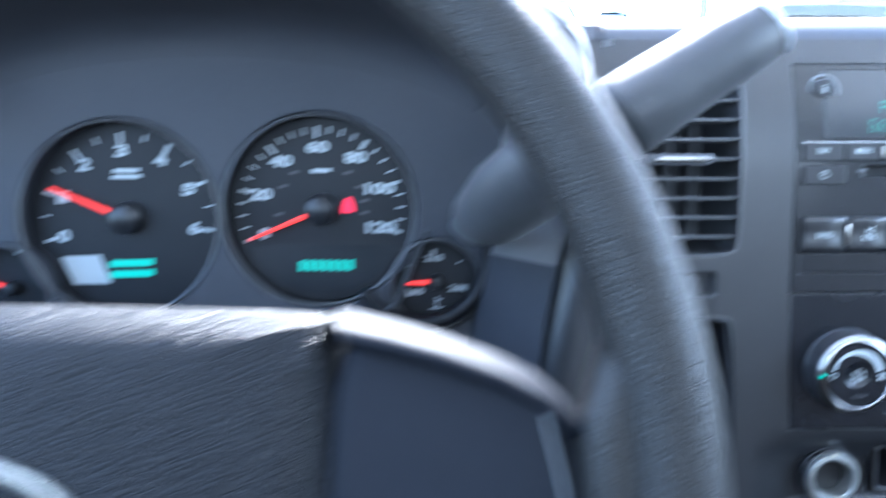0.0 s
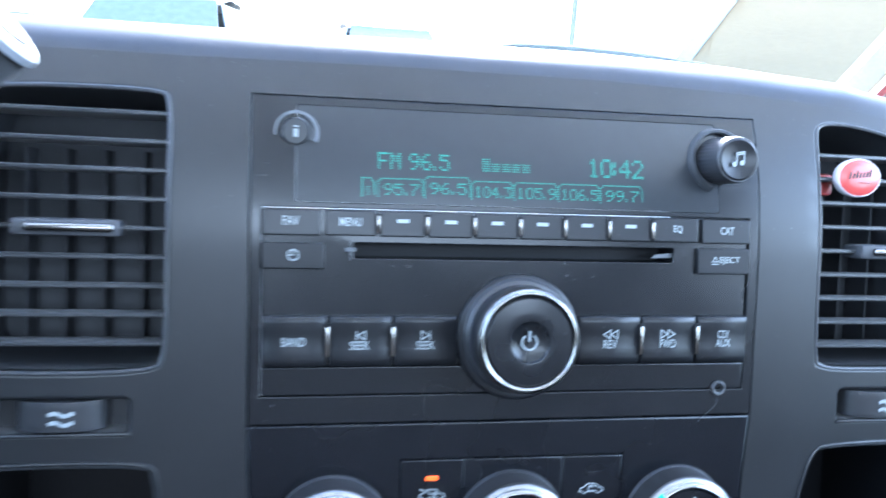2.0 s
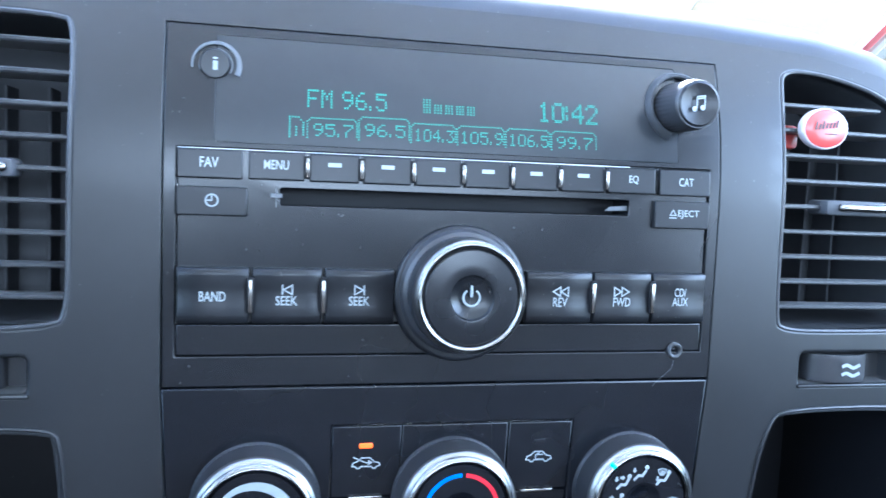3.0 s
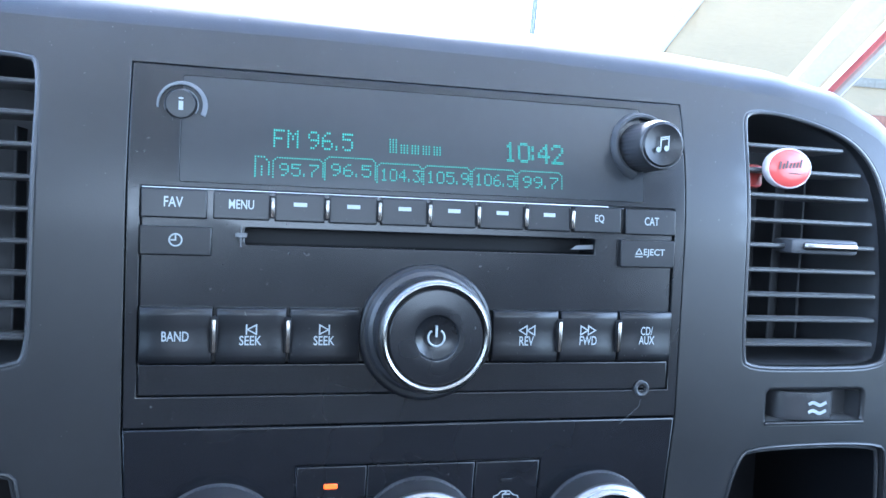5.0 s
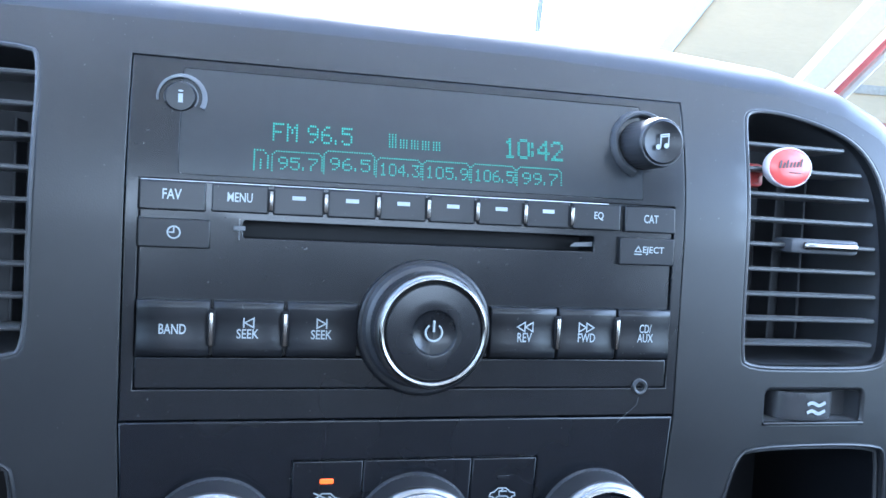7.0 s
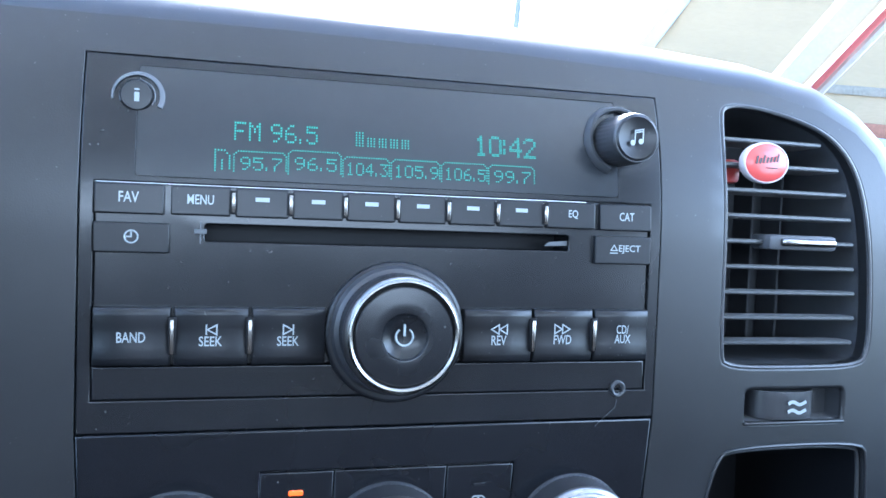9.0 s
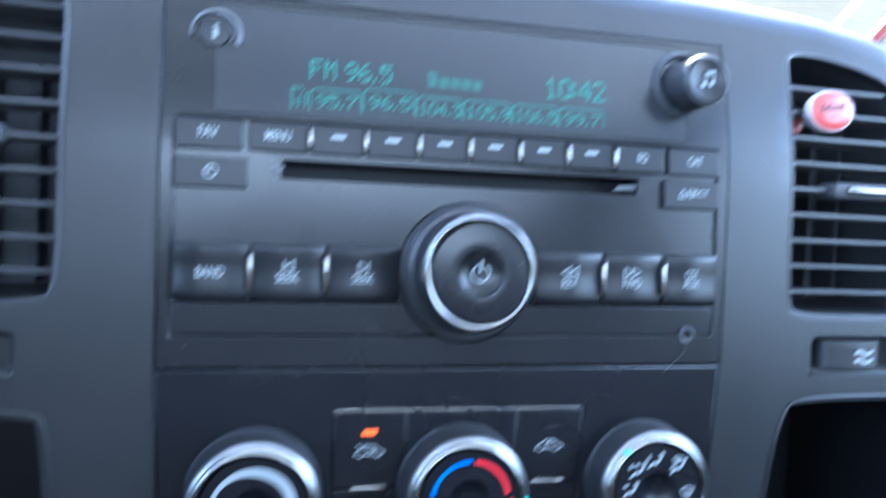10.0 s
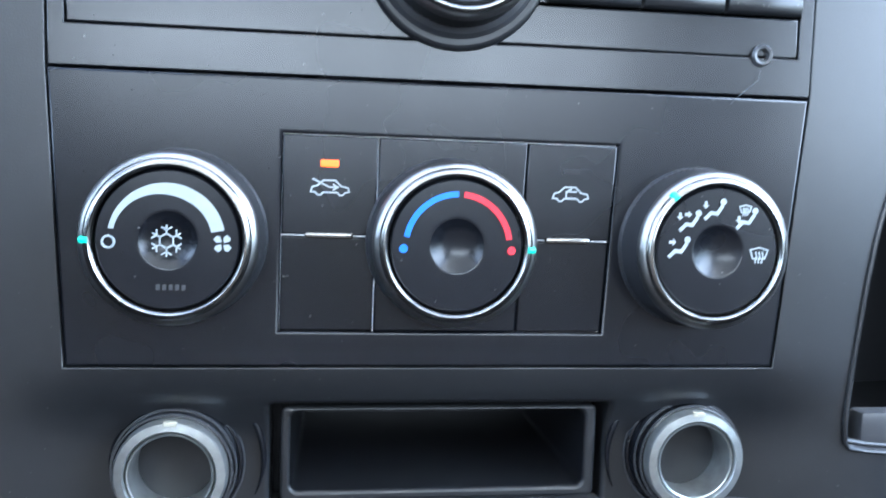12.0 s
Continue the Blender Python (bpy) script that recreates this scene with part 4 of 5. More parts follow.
def arch_at(y, d):
    """The hood's outline drawn in by d, less so towards its foot beside the centre panel."""
    p = grown([(-640, -60), (-218, -60)] + arch, -d)[2:]
    keep = [min(1.0, 0.12 + max(i - 2, 0) * 0.075) for i in range(len(p))]
    return [(a[0] + (x - a[0]) * k, y, a[1] + (z - a[1]) * k) for (x, z), a, k in zip(p, arch, keep)]


secs = [(110, 0.5), (40, 0), (-22, 1), (-32, 4), (-36, 9), (-32, 15), (-20, 19), (40, 28), (64, 34), (75, 41), (80, 50), (81.5, 62)]


def hood_skin(secs):
    bm = bmesh.new()
    rows = [[bm.verts.new(p) for p in arch_at(y, d)] for y, d in secs]
    for a, b in zip(rows, rows[1:]):
        for i in range(len(a) - 1):
            bm.faces.new((a[i], a[i + 1], b[i + 1], b[i]))
    return bm


part("hood", hood_skin(secs[:6]), PAD, cl, "grained arched hood", sharp=80)
part("hood_liner", hood_skin(secs[5:]), COVE, cl, "matt dark inside of the hood", sharp=80)


def dial(cx, cz, r, a0, a1, major, minor, numbers, nr, size, value, name, label, reach=0.82, scale=0.89):
    g = part(name, lathe([(r + 1, GY + 4), (r, GY), (0, GY)], cx, cz, 72), GAUGE, cl, label)
    part("ring", tube([(cx + (r + 0.2) * math.cos(t), GY - 15.5, cz + (r + 0.2) * math.sin(t)) for t in np.linspace(0, 2 * math.pi, 73)[:-1]], 1.2, 8, closed=True), SLAT, g, "thin grey ring")
    for i in range(minor + 1):
        a = radians(a0 + (a1 - a0) * i / minor)
        big = i % (minor // major) == 0
        q0, q1, w = scale * r - (0.12 if big else 0.08) * r, scale * r, 1.1 if big else 0.6
        u, v = Vector((math.cos(a), math.sin(a))), Vector((-math.sin(a), math.cos(a)))
        part("tick", flat([(cx + p.x, cz + p.y) for p in (u * q0 + v * w, u * q0 - v * w, u * q1 - v * w, u * q1 + v * w)], GY - 0.4), WHITE, g)
    for i, t in enumerate(numbers):
        if not t:
            continue
        a = radians(a0 + (a1 - a0) * i / (len(numbers) - 1))
        x, z, w = cx + nr * r * math.cos(a), cz + nr * r * math.sin(a), size * (0.92 if len(t) < 3 else 0.84) * len(t)
        part("numeral", words(t, x - w / 2, z - size / 2, x + w / 2, z + size / 2, GY - 0.4, bold=0.05), WHITE, g)
    a = radians(a0 + (a1 - a0) * value)
    u = Vector((math.cos(a), math.sin(a)))
    n = part("needle", loft([[(cx + u.x * q - u.y * w * k, GY - 6 + h, cz + u.y * q + u.x * w * k) for k, h in ((-1, 0), (0, -1.2), (1, 0), (0, 0.8))] for q, w in ((0.18 * r, 1.7), (reach * r, 0.9))]), NEEDLE, g, "lit red needle")
    part("hub", lathe([(0.17 * r, GY), (0.16 * r, GY - 8), (0.12 * r, GY - 10), (0, GY - 10.4)], cx, cz, 32), KEY, g)
    return g


sp = dial(-367, 4.4, 60, 203, -17, 6, 24, ("0", "20", "40", "60", "80", "100", "120"), 0.67, 7.6, 0.0, "speedometer", "black speedometer dial with white numerals to 120")
part("unit_bars", flat([(-373, 28), (-361, 28), (-361, 30.6), (-373, 30.6)], GY - 0.4), WHITE, sp, "small white unit bars")
for q in (190, 152, 128, 52, 28, 8, -8):
    x, z = -367 + 28 * math.cos(radians(q)), 6 + 28 * math.sin(radians(q))
    part("inner_mark", flat([(x - 2.2, z - 1), (x + 2.2, z - 1), (x + 2.2, z + 1), (x - 2.2, z + 1)], GY - 0.4), SLAT, sp, "dim inner scale mark")
part("warning_light", flat([(-354.0, 2.2), (-345.8, 2.2), (-346.2, 6.6), (-347.8, 10.8), (-349.9, 12.6), (-352.0, 10.8), (-353.6, 6.6)], GY - 0.6), WARN, sp, "lit red warning lamp")
strip = [(-367 + 57 * math.cos(radians(q)), 6 + 57 * math.sin(radians(q))) for q in np.linspace(206, 334, 33)]
part("reading_window", flat(strip, GY - 0.2), LENS, sp, "smoked window round the odometer")
part("odometer_reading", joined(*[flat([(-382 + 5.2 * i, -36), (-378.2 + 5.2 * i, -35.4), (-378.2 + 5.2 * i, -28.6), (-382 + 5.2 * i, -29.2)], GY - 0.5) for i in range(7)]), TEAL, sp, "lit green odometer bars")
ta = dial(-491, -1, 61.4, 196, -9, 6, 12, ("0", "1", "2", "3", "4", "5", "6"), 0.70, 8.0, 0.19, "rev_counter", "black rev counter dial with white numerals to 6")
part("unit_bars", joined(*[flat([(-499 - k, 28 - 4 * k), (-483 + k, 28 - 4 * k), (-483 + k, 30.6 - 4 * k), (-499 - k, 30.6 - 4 * k)], GY - 0.4) for k in (0, 1)]), WHITE, ta, "small white unit bars")
for z in (-33, -40):
    part("message_bar", flat([(-504, z), (-476, z + 1), (-476, z + 5.4), (-504, z + 4.4)], GY - 0.5), TEAL, ta, "lit green message bar")
# The reflection on the message window is painted as a flat white patch.
part("window_reflection", flat([(-527, -44), (-503, -44), (-510, -25), (-535, -26)], GY - 0.3), WHITE, ta, "reflection on the message window, painted white")
well = [(-303 + r * math.cos(radians(q)), -24 + r * math.sin(radians(q))) for r, run in ((46.5, np.linspace(-150, 30, 40)), (38.5, np.linspace(30, -150, 40))) for q in run]
part("gauge_surround", slab(well, 70, 12, 3.2), GAUGE, cl, "dark rounded edge round the small gauge")
wt = dial(-293, -43, 28.5, 207, -17, 2, 4, ("160", "210", "260"), 0.54, 4.6, 0.116, "water_temperature_gauge", "small black temperature gauge with white numerals", 0.68, 0.74)
part("thermometer_sign", strokes([[(-292.4, -61), (-292.4, -53.5)], [(-296, -61), (-288.8, -61)], [(-292.4, -55.4), (-289.6, -55.4)]], 1.0, GY - 0.4), WHITE, wt)
dial(-565, -46, 28.5, 185, -20, 2, 4, ("", "", ""), 0.6, 5.0, 0.1, "oil_pressure_gauge", "small black gauge with red needle")
# A lighter bar drawn for the highlight along the column shroud's edge.
part("shroud_edge_highlight", tube([(-331, GY - 18, -64), (-318, GY - 30, -52), (-300, GY - 52, -5)], 1.6, 8), SLAT, cl)
# ---- steering column, lock and lever ----
col = thing("steering_column", "dark grey plastic steering column shroud", "steering column", (-424, 0, -110), kind="")
part("shroud", loft([[(-424 + w * math.cos(t), y, z + h * math.sin(t)) for t in np.linspace(0, 2 * math.pi, 25)[:-1]] for y, z, w, h in ((110, -124, 105, 58), (20, -112, 98, 54), (-60, -98, 84, 48), (-130, -82, 66, 42), (-175, -74, 52, 38))]), PLASTIC, col)
part("upper_cover", loft([[(x, y, z) for x in np.linspace(-445, -371, 9) for z in (top(x),)] + [(-371, y, -84), (-445, y, -84)] for top in (lambda x: -46.5 - (x + 445) * 0.102,) for y in (-8, 12)]), PLASTIC, col, "flat cover over the column")
part("cover_edge", tube([(x, -9, -46.5 - (x + 445) * 0.102) for x in np.linspace(-445, -371, 9)], 1.1, 8), FROST, col, "thin pale edge of the column cover")
lock = part("ignition_lock", lathe([(15.5, 16), (15.0, -4), (13.6, -9), (11.4, -10), (10.2, -7.5), (0, -7.5)], -353, -62, 40), PLASTIC, col, "round grey ignition lock")
part("lock_face", lathe([(9.6, -6), (9.0, -10.5), (4, -11.5), (0, -11.5)], -353, -62, 28), GREYGRIP, lock)
part("key_slot", slab(rrect(-356.5, -59.5, -347, -54.8, 2.2), -12.4, 3, 0.4), GAUGE, lock, "dark key slot")
part("lock_tab", tube([(-341, -12, -56), (-334, -16, -55)], [3.2, 3.6], 14), GREYGRIP, lock, "small grey stop")
key = thing("ignition_key", "grey slotted ignition key beside the column lock", "key", (-330, -24, -68))
part("blade", box(-352, -26, -72, -328, -22, -66, 1), SATIN, key)
part("bow", slab(rrect(-332, -81, -303.5, -60.5, 9), -30, 7, 2.2, [rrect(-317, -78, -310.8, -63.5, 2.9)]), FROST, key, "grey key bow with upright slot")

lever = thing("gear_lever", "grey plastic column gear lever with flat chrome-edged tip", "gear lever", (-330, -40, -30))


def along(points, radii, n=20, sq=(1.0, 0.8)):
    return tube(points, radii, n, squash=sq)


part("arm", along([(-276, 70, -4), (-274, 30, -1), (-272, -6, 3.5), (-269, -36, 10), (-261, -58, 21), (-245, -76, 36.5), (-222, -88, 52)], [9.5, 12, 15.5, 20, 22.6, 22.8, 20.8]), GREYGRIP, lever)
part("grip", along([(-223, -88, 51), (-221.5, -88, 52.5), (-219, -88, 54), (-205, -87, 63.5), (-180, -86, 79.5), (-164, -85, 90), (-162, -85, 91.4)], [18.0, 21.8, 22.6, 21.6, 19.8, 18.6, 17.4]), GREYGRIP, lever, "grey tapering grip")
cap = part("end_cap", along([(-163, -85, 90.6), (-161.4, -85, 92.0), (-160.6, -85, 92.7)], [18.8, 18.8, 17.2]), SILVERED, lever, "silver painted end cap")
part("inset", along([(-161.0, -85, 92.3), (-160.0, -85, 93.2)], [13.8, 13.4]), GREYGRIP, cap, "grey inset inside the silver edge")
part("cap_button", tube([(-156.0, -85, 84.6), (-154.8, -85, 85.8)], 2.6, 16), KEY, cap, "small dark button")

# ---- steering wheel ----
WT = radians(15)
WC, WK = Vector((-444, -205, -58)), 1.165


def on_wheel(u, v, w=0.0):
    """A place on the wheel: u right, v up in its plane, w towards the driver."""
    return WC + WK * Vector((u, v * math.sin(WT) - w * math.cos(WT), v * math.cos(WT) + w * math.sin(WT)))


sw = thing("steering_wheel", "dark leather-grained steering wheel with grey spokes", "steering wheel", tuple(on_wheel(0, -194)))
part("rim", tube([on_wheel(181 * math.cos(t), 181 * math.sin(t)) for t in np.linspace(0, 2 * math.pi, 97)[:-1]], 15.2, 24, closed=True, squash=(1.0, 1.1)), LEATHER, sw, "grained leather rim")


def wheel_plate(outline, w0, w1, bulge=0.0, r=5):
    """A padded plate on the wheel between depths w0 (back) and w1 (front)."""
    loops = [[on_wheel(u, v, w0) for u, v in outline]]
    deep = min(r, (w1 - w0) * 0.6)
    for i in range(7):
        q = i * math.pi / 12
        w, edge = w1 - deep * (1 - math.sin(q)), grown(outline, -r * (1 - math.cos(q)))
        loops.append([on_wheel(u, v, w + bulge * math.sin(q) * (1 - (u / 110) ** 2) * (1 - (v / 90) ** 2)) for u, v in edge])
    for f in (0.85, 0.6, 0.3):
        base = grown(outline, -r)
        cu, cv = sum(p[0] for p in base) / len(base), sum(p[1] for p in base) / len(base)
        loops.append([on_wheel(cu + (u - cu) * f, cv + (v - cv) * f, w1 + bulge * (1 - ((cu + (u - cu) * f) / 110) ** 2) * (1 - ((cv + (v - cv) * f) / 90) ** 2)) for u, v in base])
    return loft(loops)


cover = soft_corner([(-98, -70), (98, -70), (98.5, 10), (98.5, 40), (97, 45), (60, 46.5), (0, 48), (-60, 46.5), (-97, 45), (-98.5, 40), (-98.5, 10)], 2)
part("airbag_cover", wheel_plate(cover, -26, -1, 4, 15), VINYL, sw, "grained dark airbag cover", sharp=70)
emblem = part("emblem", tube([on_wheel(40 * math.cos(t), 22 * math.sin(t) - 12, 3.2) for t in np.linspace(0, 2 * math.pi, 41)[:-1]], 2.2, 8, closed=True), NICKEL, sw, "oval metal emblem ring")
for s in (1, -1):
    out = soft_corner([(s * u, v) for u, v in ((95, 46), (95, -66), (150, -74), (164, -60), (163, -20), (160, 6), (152, 28), (124, 38))], 2)
    out = out if area(out) > 0 else out[::-1]
    boss = soft_corner([(s * u, v) for u, v in ((157, 14), (161, 24), (168, 44), (177, 52), (184, 30), (185, -10), (182, -50), (172, -72), (163, -64), (161, -30))], 2)
    part("rim_boss", wheel_plate(boss if area(boss) > 0 else boss[::-1], -13, 7, 0, 8), LEATHER, sw, "leather-grained swelling where the spoke joins the rim")
    spoke = part("spoke", wheel_plate(out, -18, -5, 0, 5), SPOKE, sw, "painted blue-grey spoke")
    crest = [(97, 46.5), (110, 43.6), (124, 39.7), (138, 34.6), (149, 29), (156, 23)]
    lip = [[on_wheel(s * (u - 0.3 * d), v + d, w) for d, w in ((-13, -14), (-11.5, -3), (-10.4, 0.6), (-9, 2.4), (-7.2, 2.2), (-5.4, 0.2), (-1.2, -9.5), (0, -13), (-1, -17))] for u, v in crest]
    part("upper_lip", loft(lip), SPOKE, spoke, "raised upper spoke edge catching the light", sharp=60)
    part("trim_line", tube([on_wheel(s * (150 + 12.5 * math.sin(q * 1.45)), 20 - 78 * q, -4.4) for q in np.linspace(0, 1, 20)], 0.8, 8), FROST, spoke, "thin grey trim line")

# ---- cab shell (metres, level axes) ----
LEVEL = Matrix.Identity(4)


def shell(name, bm, mat, label, category):
    me_thing = thing(name, label, category, kind="structure", m=LEVEL)
    part("shell", bm, mat, me_thing)
    return me_thing


GLASS = bpy.data.materials.new("clear glass")
GLASS.use_nodes = True
gb = GLASS.node_tree.nodes["Principled BSDF"]
gb.inputs["Transmission Weight"].default_value, gb.inputs["Roughness"].default_value, gb.inputs["IOR"].default_value = 1.0, 0.0, 1.0
gb.inputs["Base Color"].default_value = (0.96, 0.98, 0.97, 1)

W = 0.78
shell("cab_floor", box(-W, -1.55, 0.52, W, 0.55, 0.56), CARPET, "dark carpeted cab floor", "floor")
shell("cab_roof", box(-0.68, -1.5, 1.92, 0.68, -0.12, 1.96, 0.01), HEADLINER, "grey cloth cab headliner", "ceiling")
shell("cab_rear_wall", joined(box(-W, -1.56, 0.52, W, -0.86, 1.46, 0.05), box(-W, -1.56, 1.40, W, -1.5, 1.96)), CARPET, "dark rear cab wall with padded step", "wall")
for s in (-1, 1):
    door = thing("cab_door", "dark trimmed cab door with window above", "door", kind="structure", m=LEVEL)
    part("trim", box(s * 0.74, -1.5, 0.52, s * 0.80, 0.6, 1.20, 0.008), CARPET, door)
    part("belt_rail", box(s * 0.735, -1.5, 1.20, s * 0.80, 0.6, 1.235, 0.006), PLASTIC, door)
    part("rear_post", box(s * 0.68, -1.5, 1.235, s * 0.80, -0.85, 1.95, 0.01), CARPET, door)
    part("top_rail", loft([[(s * x, y, z) for x, z in ((0.67, 1.90), (0.70, 1.90), (0.70, 1.96), (0.67, 1.96))] for y in (-1.5, -0.1)]), HEADLINER, door)

for s in (-1, 1):
    a, b = Vector((s * 0.494, 0.62, 1.27)), Vector((s * 0.505, -0.14, 1.93))
    post = thing("windscreen_pillar", "pale sunlit windscreen pillar with thin red seal", "pillar", kind="structure", m=LEVEL)
    run = [a, a.lerp(b, 0.5) + Vector((0, 0.01, 0.01)), b]
    part("trim", loft([[p + Vector((s * dx, dy, dz)) for dx, dy, dz in ((0.021, 0.0, 0.0), (0.041, -0.010, -0.008), (0.044, 0.012, 0.012), (0.023, 0.010, 0.008))] for p in run]), PALE, post)
    part("seal", tube([p + Vector((s * 0.056, -0.012, -0.010)) for p in run], 0.0042, 10), SEAL, post, "thin red door seal")
    part("bead", tube([p + Vector((s * 0.0475, -0.012, -0.010)) for p in run], 0.0032, 8), HEADLINER, post, "thin white bead")
    part("door_frame", tube([p + Vector((s * 0.068, -0.010, -0.010)) for p in run], 0.0065, 8), PALE, post)

pane = thing("windscreen", "clear raked windscreen glass", "windscreen", kind="structure", m=LEVEL)
glass = part("pane", loft([[(-0.70, 0.68, 1.27), (0.70, 0.68, 1.27), (0.70, 0.684, 1.27), (-0.70, 0.684, 1.27)], [(-0.655, -0.12, 1.94), (0.655, -0.12, 1.94), (0.655, -0.116, 1.94), (-0.655, -0.116, 1.94)]]), GLASS, pane)
glass.visible_shadow = False

# ---- outside the windscreen ----
PAINT = material("white car paint", (0.80, 0.80, 0.79), 0.25, vary=0.03, coat=0.5)
SILVER = material("silver car paint", (0.33, 0.36, 0.37), 0.3, metal=0.0, vary=0.03, coat=0.5)
DKPAINT = material("grey car paint", (0.13, 0.16, 0.165), 0.25, vary=0.03, coat=0.5)
TINT = material("tinted car glass", (0.165, 0.185, 0.182), 0.5, vary=0.2, spec=0.2)
VANPAINT = material("pale grey van paint", (0.38, 0.38, 0.36), 0.3, vary=0.03, coat=0.3)
TYRE = material("black tyre rubber", (0.02, 0.02, 0.02), 0.8)
RUBBER = material("weathered wiper rubber", (0.075, 0.085, 0.080), 0.7)
LAMP = material("clear lamp plastic", (0.6, 0.6, 0.6), 0.15)
GRAVEL = material("pale dusty asphalt", (0.30, 0.29, 0.27), 0.9, vary=0.25, grain=0.5, grain_size=0.02)
TAN = material("tan wall boards", (0.355, 0.255, 0.146), 0.85, vary=0.10, stretch=(0.02, 0.02, 0.12), grain=0.4, grain_size=0.01)
TRIM = material("greyed white painted trim", (0.40, 0.405, 0.385), 0.6, vary=0.06)
BOARDSHADE = material("grey-brown board shade", (0.24, 0.20, 0.15), 0.85, vary=0.3)
BRICK = material("red brown brick base", (0.28, 0.12, 0.07), 0.85, vary=0.3)
GALV = material("galvanised pole", (0.20, 0.20, 0.19), 0.6, metal=0.2)

gr = thing("ground", "pale dusty asphalt parking ground", "ground", kind="structure", m=LEVEL)
part("sheet", box(-400, -400, -0.2, 400, 900, 0.0), GRAVEL, gr)

hood_ = thing("truck_hood", "white painted truck hood in full sun", "hood", m=LEVEL)
secs = []
for y, z in ((0.66, 1.215), (0.9, 1.225), (1.3, 1.215), (1.7, 1.19), (1.95, 1.12), (1.99, 0.95)):
    secs.append([(x, y, z - 0.05 * (x / 0.85) ** 4) for x in np.linspace(-0.85, 0.85, 15)] + [(0.85, y, 0.7), (-0.85, y, 0.7)])
part("skin", loft(secs), PAINT, hood_)
cowl = thing("cowl_grille", "white washed plastic cowl under the windscreen", "cowl", kind="structure", m=LEVEL)
part("panel", box(-0.78, 0.56, 1.15, 0.78, 0.70, 1.282, 0.01), PAINT, cowl)


def wiper(x0, x1, z):
    w = thing("windscreen_wiper", "weathered grey windscreen wiper at rest", "wiper", m=pose((x0 + x1) / 2, 0.61, z), group="windscreen wipers")
    h = (x1 - x0) / 2
    part("blade", tube([(-h, 0, -0.020), (-h * 0.7, 0, -0.008), (-h * 0.35, 0, -0.001), (0, 0, 0.0), (h * 0.5, 0, -0.002), (h, 0, -0.007)], [0.003, 0.006, 0.008, 0.0085, 0.008, 0.006], 8, squash=(0.6, 1)), RUBBER, w)
    part("arm", tube([(h * 0.1, 0.012, 0.004), (h * 0.6, 0.014, 0.002), (h * 1.02, 0.02, -0.012)], [0.003, 0.004, 0.007], 8), TYRE, w)
    part("rubber_lip", box(-h * 0.9, -0.002, -0.016, h, 0.002, -0.006), TYRE, w)


wiper(0.05, 0.39, 1.3715)
wiper(-0.46, -0.27, 1.364)


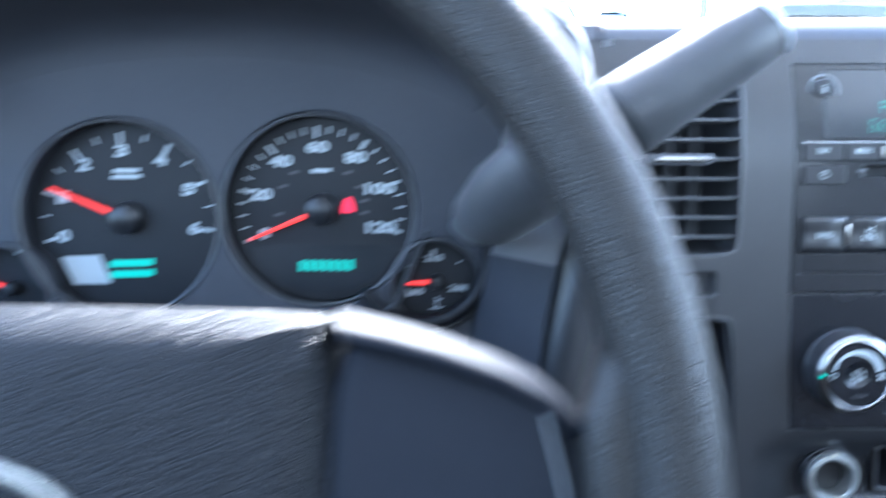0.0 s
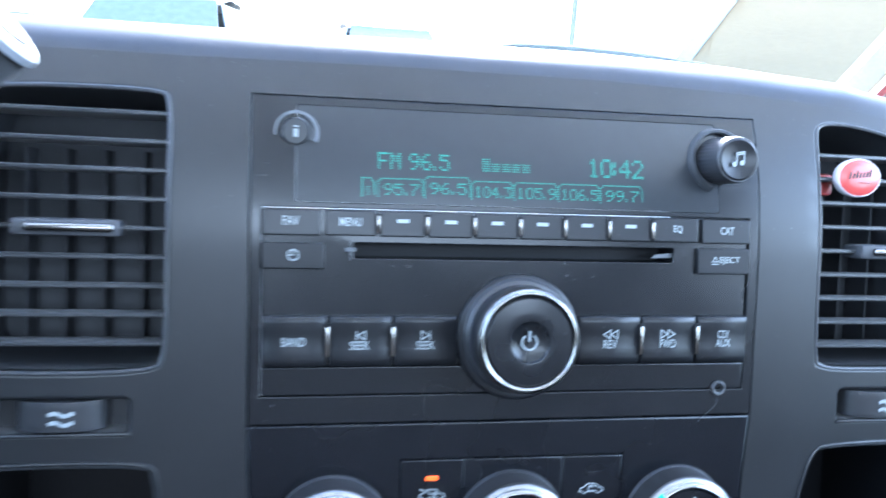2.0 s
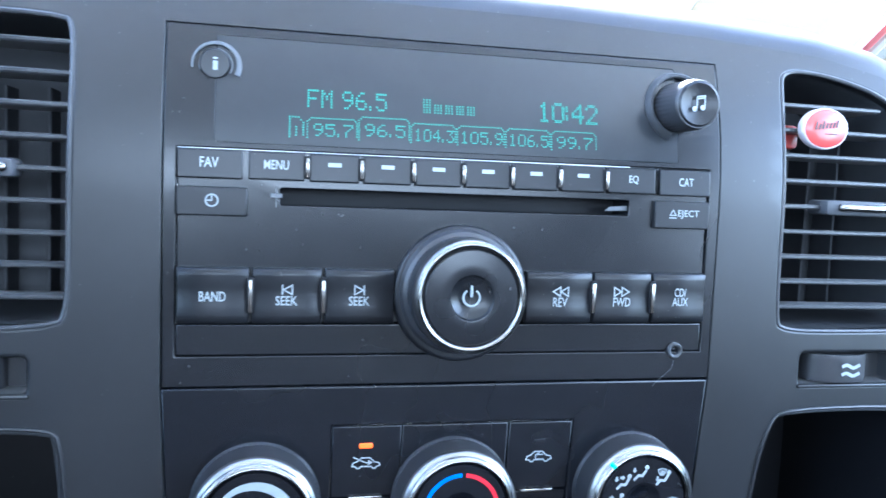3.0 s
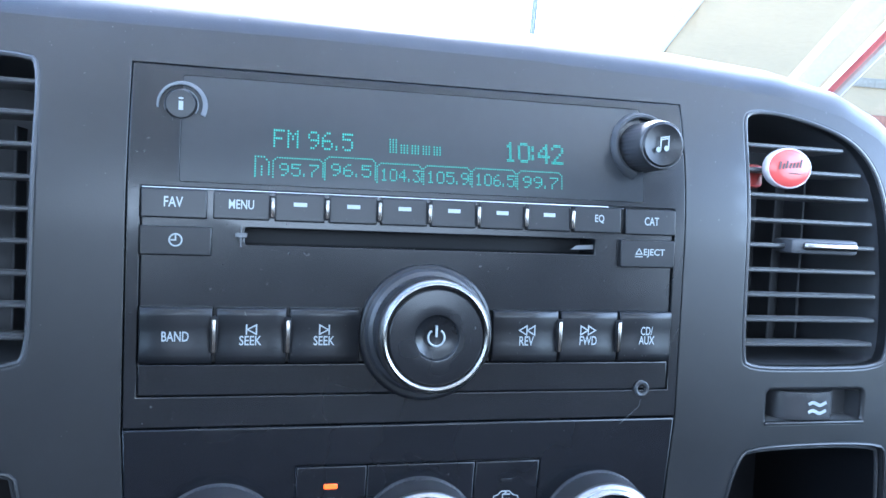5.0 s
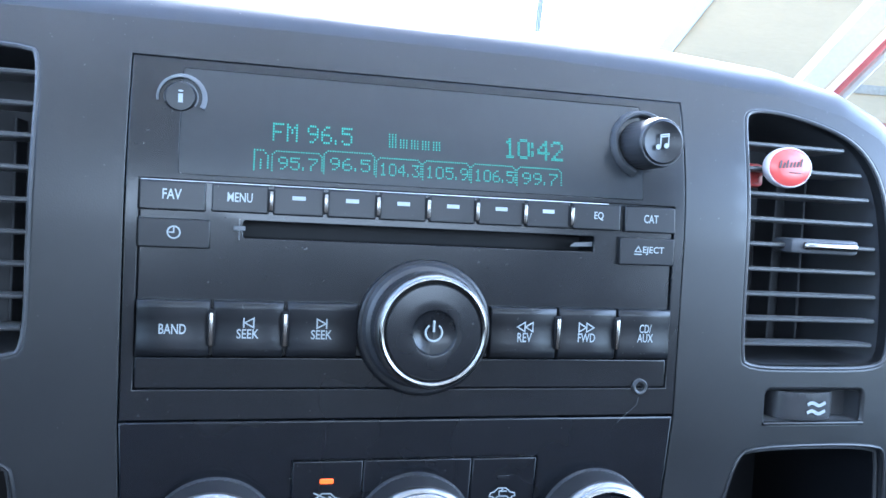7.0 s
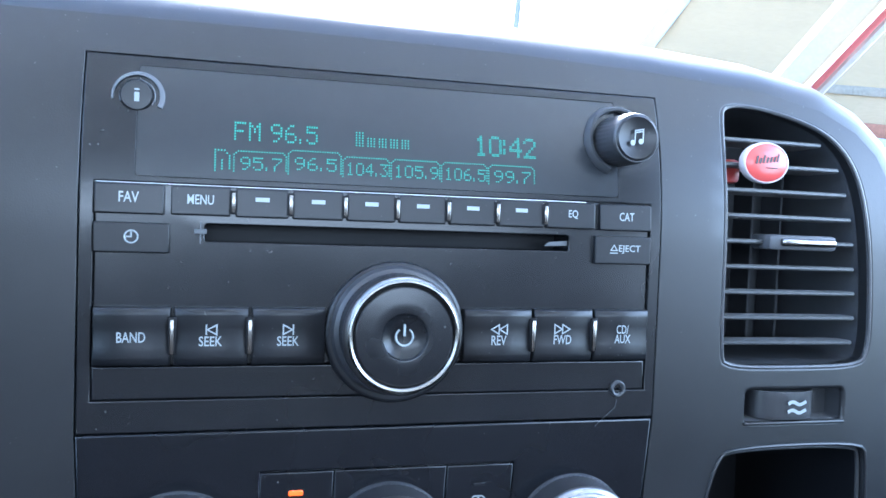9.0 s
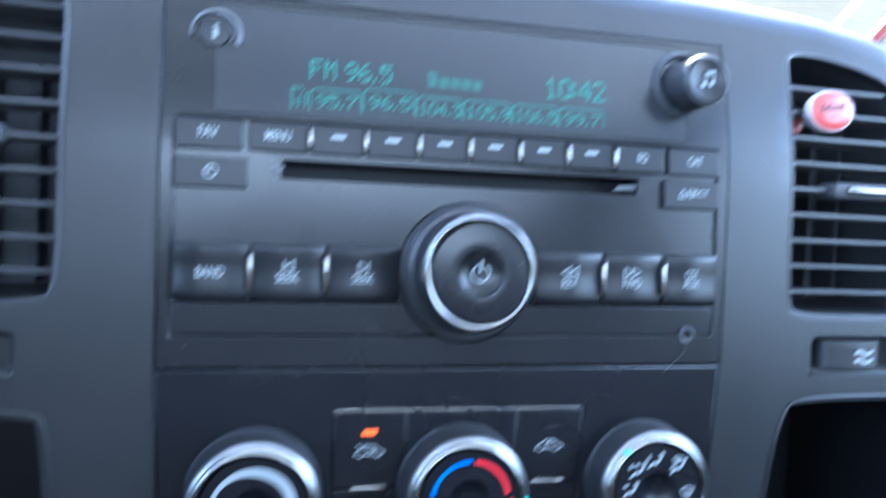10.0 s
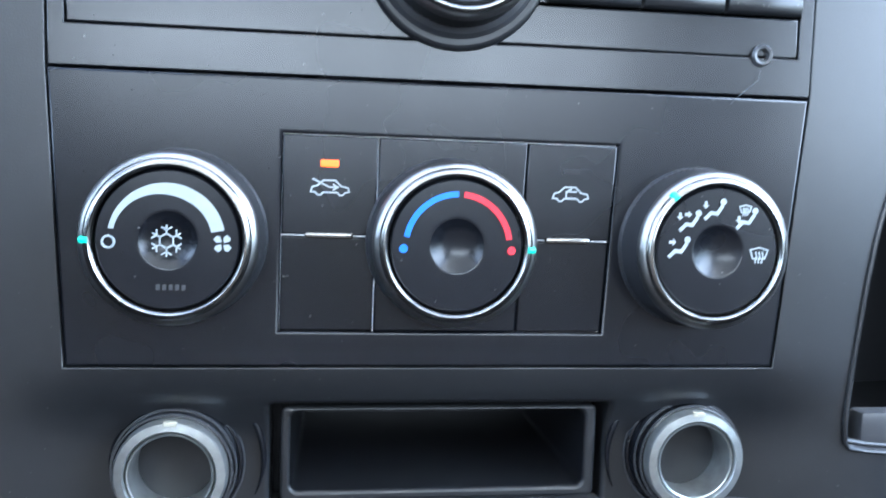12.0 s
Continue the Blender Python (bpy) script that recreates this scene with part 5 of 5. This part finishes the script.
def car(x, y, turn, paint, label, tall=1.0, length=4.5):
    """A parked car, front towards +y before its turn."""
    c = thing("parked_car", label, "car", m=pose(x, y, 0, 0, 0, turn), group="parked cars")
    L, H = length / 2, tall

    def ring(y, w, z0, z1):
        return [(w, y, z0), (w, y, z0 + (z1 - z0) * 0.7), (w * 0.93, y, z1), (-w * 0.93, y, z1), (-w, y, z0 + (z1 - z0) * 0.7), (-w, y, z0)]

    part("body", loft([ring(-L, 0.72, 0.4, 0.75 * H), ring(-L + 0.12, 0.84, 0.28, 0.92 * H), ring(-L + 0.9, 0.9, 0.24, 0.96 * H), ring(0, 0.91, 0.22, 0.95 * H), ring(L - 1.2, 0.9, 0.24, 0.92 * H), ring(L - 0.2, 0.82, 0.28, 0.78 * H), ring(L, 0.68, 0.42, 0.66 * H)]), paint, c)
    top = 1.45 * H
    part("roof", loft([[(w, y, z), (w * 0.96, y, z + 0.05), (-w * 0.96, y, z + 0.05), (-w, y, z)] for y, w, z in ((-L + 1.0, 0.6, top - 0.12), (-L + 1.3, 0.66, top - 0.03), (-0.1, 0.68, top - 0.02), (0.35, 0.62, top - 0.1))]), paint, c)
    for s in (-1, 1):
        part("side_window", loft([[(s * 0.86, -L + 0.6, 0.95 * H), (s * 0.64, -L + 1.1, top - 0.08), (s * 0.64, 0.25, top - 0.08), (s * 0.86, 0.95, 0.93 * H)], [(s * 0.84, -L + 0.6, 0.95 * H), (s * 0.62, -L + 1.1, top - 0.08), (s * 0.62, 0.25, top - 0.08), (s * 0.84, 0.95, 0.93 * H)]]), TINT, c)
        for yy in (-L + 0.85, L - 0.85):
            wh = part("wheel", loft([[(s * q, yy + r * math.cos(t), 0.33 + r * math.sin(t)) for t in np.linspace(0, 2 * math.pi, 25)[:-1]] for q, r in ((0.72, 0.30), (0.74, 0.33), (0.90, 0.33), (0.92, 0.30))]), TYRE, c)
            part("rim", loft([[(s * q, yy + r * math.cos(t), 0.33 + r * math.sin(t)) for t in np.linspace(0, 2 * math.pi, 17)[:-1]] for q, r in ((0.90, 0.21), (0.93, 0.20))]), GALV, wh)
        part("headlight", box(s * 0.45, L - 0.22, 0.62 * H, s * 0.74, L - 0.05, 0.74 * H, 0.02), LAMP, c)
        part("tail_light", box(s * 0.55, -L - 0.01, 0.68 * H, s * 0.8, -L + 0.12, 0.84 * H, 0.02), FRESH, c)
    part("rear_window", loft([[(-0.72, -L + 0.42, 0.95 * H), (0.72, -L + 0.42, 0.95 * H), (0.58, -L + 1.02, top - 0.06), (-0.58, -L + 1.02, top - 0.06)], [(-0.72, -L + 0.45, 0.93 * H), (0.72, -L + 0.45, 0.93 * H), (0.58, -L + 1.05, top - 0.08), (-0.58, -L + 1.05, top - 0.08)]]), TINT, c)
    part("windscreen", loft([[(-0.76, 1.12, 0.93 * H), (0.76, 1.12, 0.93 * H), (0.6, 0.36, top - 0.06), (-0.6, 0.36, top - 0.06)], [(-0.76, 1.09, 0.91 * H), (0.76, 1.09, 0.91 * H), (0.6, 0.33, top - 0.08), (-0.6, 0.33, top - 0.08)]]), TINT, c)
    part("bumper", box(-0.8, L - 0.12, 0.3, 0.8, L + 0.05, 0.5, 0.04), paint, c)
    return c


car(1.3, 12.4, 182, PAINT, "white parked utility vehicle facing the truck", 1.28, 4.8)
car(-1.5, 9.2, 176, VANPAINT, "pale grey parked van facing the truck", 1.3, 4.9)
car(-6.2, 14.5, 170, SILVER, "silver parked car among others", 1.05)
car(7.6, 17.5, 205, SILVER, "silver parked car in the far row")
car(10.4, 19.5, 205, DKPAINT, "grey parked car in the far row")
car(6.0, 22.5, 195, DKPAINT, "grey parked car behind the others", 1.1)


def pole(x, y, h):
    p = thing("lamp_pole", "thin galvanised pole at the parking edge", "pole", m=pose(x, y, 0))
    part("shaft", tube([(0, 0, 0), (0, 0, h * 0.5), (0, 0, h)], [0.09, 0.08, 0.06], 12), GALV, p)
    part("base", box(-0.2, -0.2, 0, 0.2, 0.2, 0.5, 0.04), TRIM, p)


pole(7.0, 20.2, 8.0)


wallh = thing("roadside_building", "tan boarded building with white trim and brick base", "building", m=pose(10.2, 20.9, 0, 0, 0, -34))
body = [(-0.6, 0.4), (22, 0.4), (22, 7.5), (3.7, 7.5)]


def upright(outline, y0, y1):
    bm = bmesh.new()
    a = [bm.verts.new((x, y0, z)) for x, z in outline]
    b = [bm.verts.new((x, y1, z)) for x, z in outline]
    for i in range(len(a)):
        j = (i + 1) % len(a)
        bm.faces.new((a[i], a[j], b[j], b[i]))
    bm.faces.new(a), bm.faces.new(b)
    return bm


part("wall", upright(body, 0, 6), TAN, wallh)
for i in range(6):
    z = 0.9 + 1.10 * i
    x = 0.6 * z - 0.2
    part("board", box(x, -0.03 - 0.01 * (i % 2), z, 21.9, 0.01, z + 1.1), TAN, wallh)
part("edge_trim", upright([(-1.02, 0.0), (-0.58, 0.0), (4.02, 7.6), (3.54, 7.6)], -0.12, 0.2), TRIM, wallh, "white slanting edge trim")
part("footing", box(-0.6, -0.32, 0, 22, 0.3, 0.92, 0.03), TRIM, wallh, "pale rendered footing")
part("plinth", box(-0.3, -0.25, 0.92, 22, 0.3, 1.27, 0.03), BRICK, wallh, "red brown brick course")
# Shade along the boards, put in as a darker grey-brown strip.
part("shade_strip", box(5.2, -0.09, 1.95, 21.9, -0.02, 2.18, 0.01), BOARDSHADE, wallh, "grey-brown strip painted for the shade on the boards")
part("roof", box(3.2, -0.4, 7.5, 22.4, 6.4, 7.8, 0.05), TRIM, wallh)
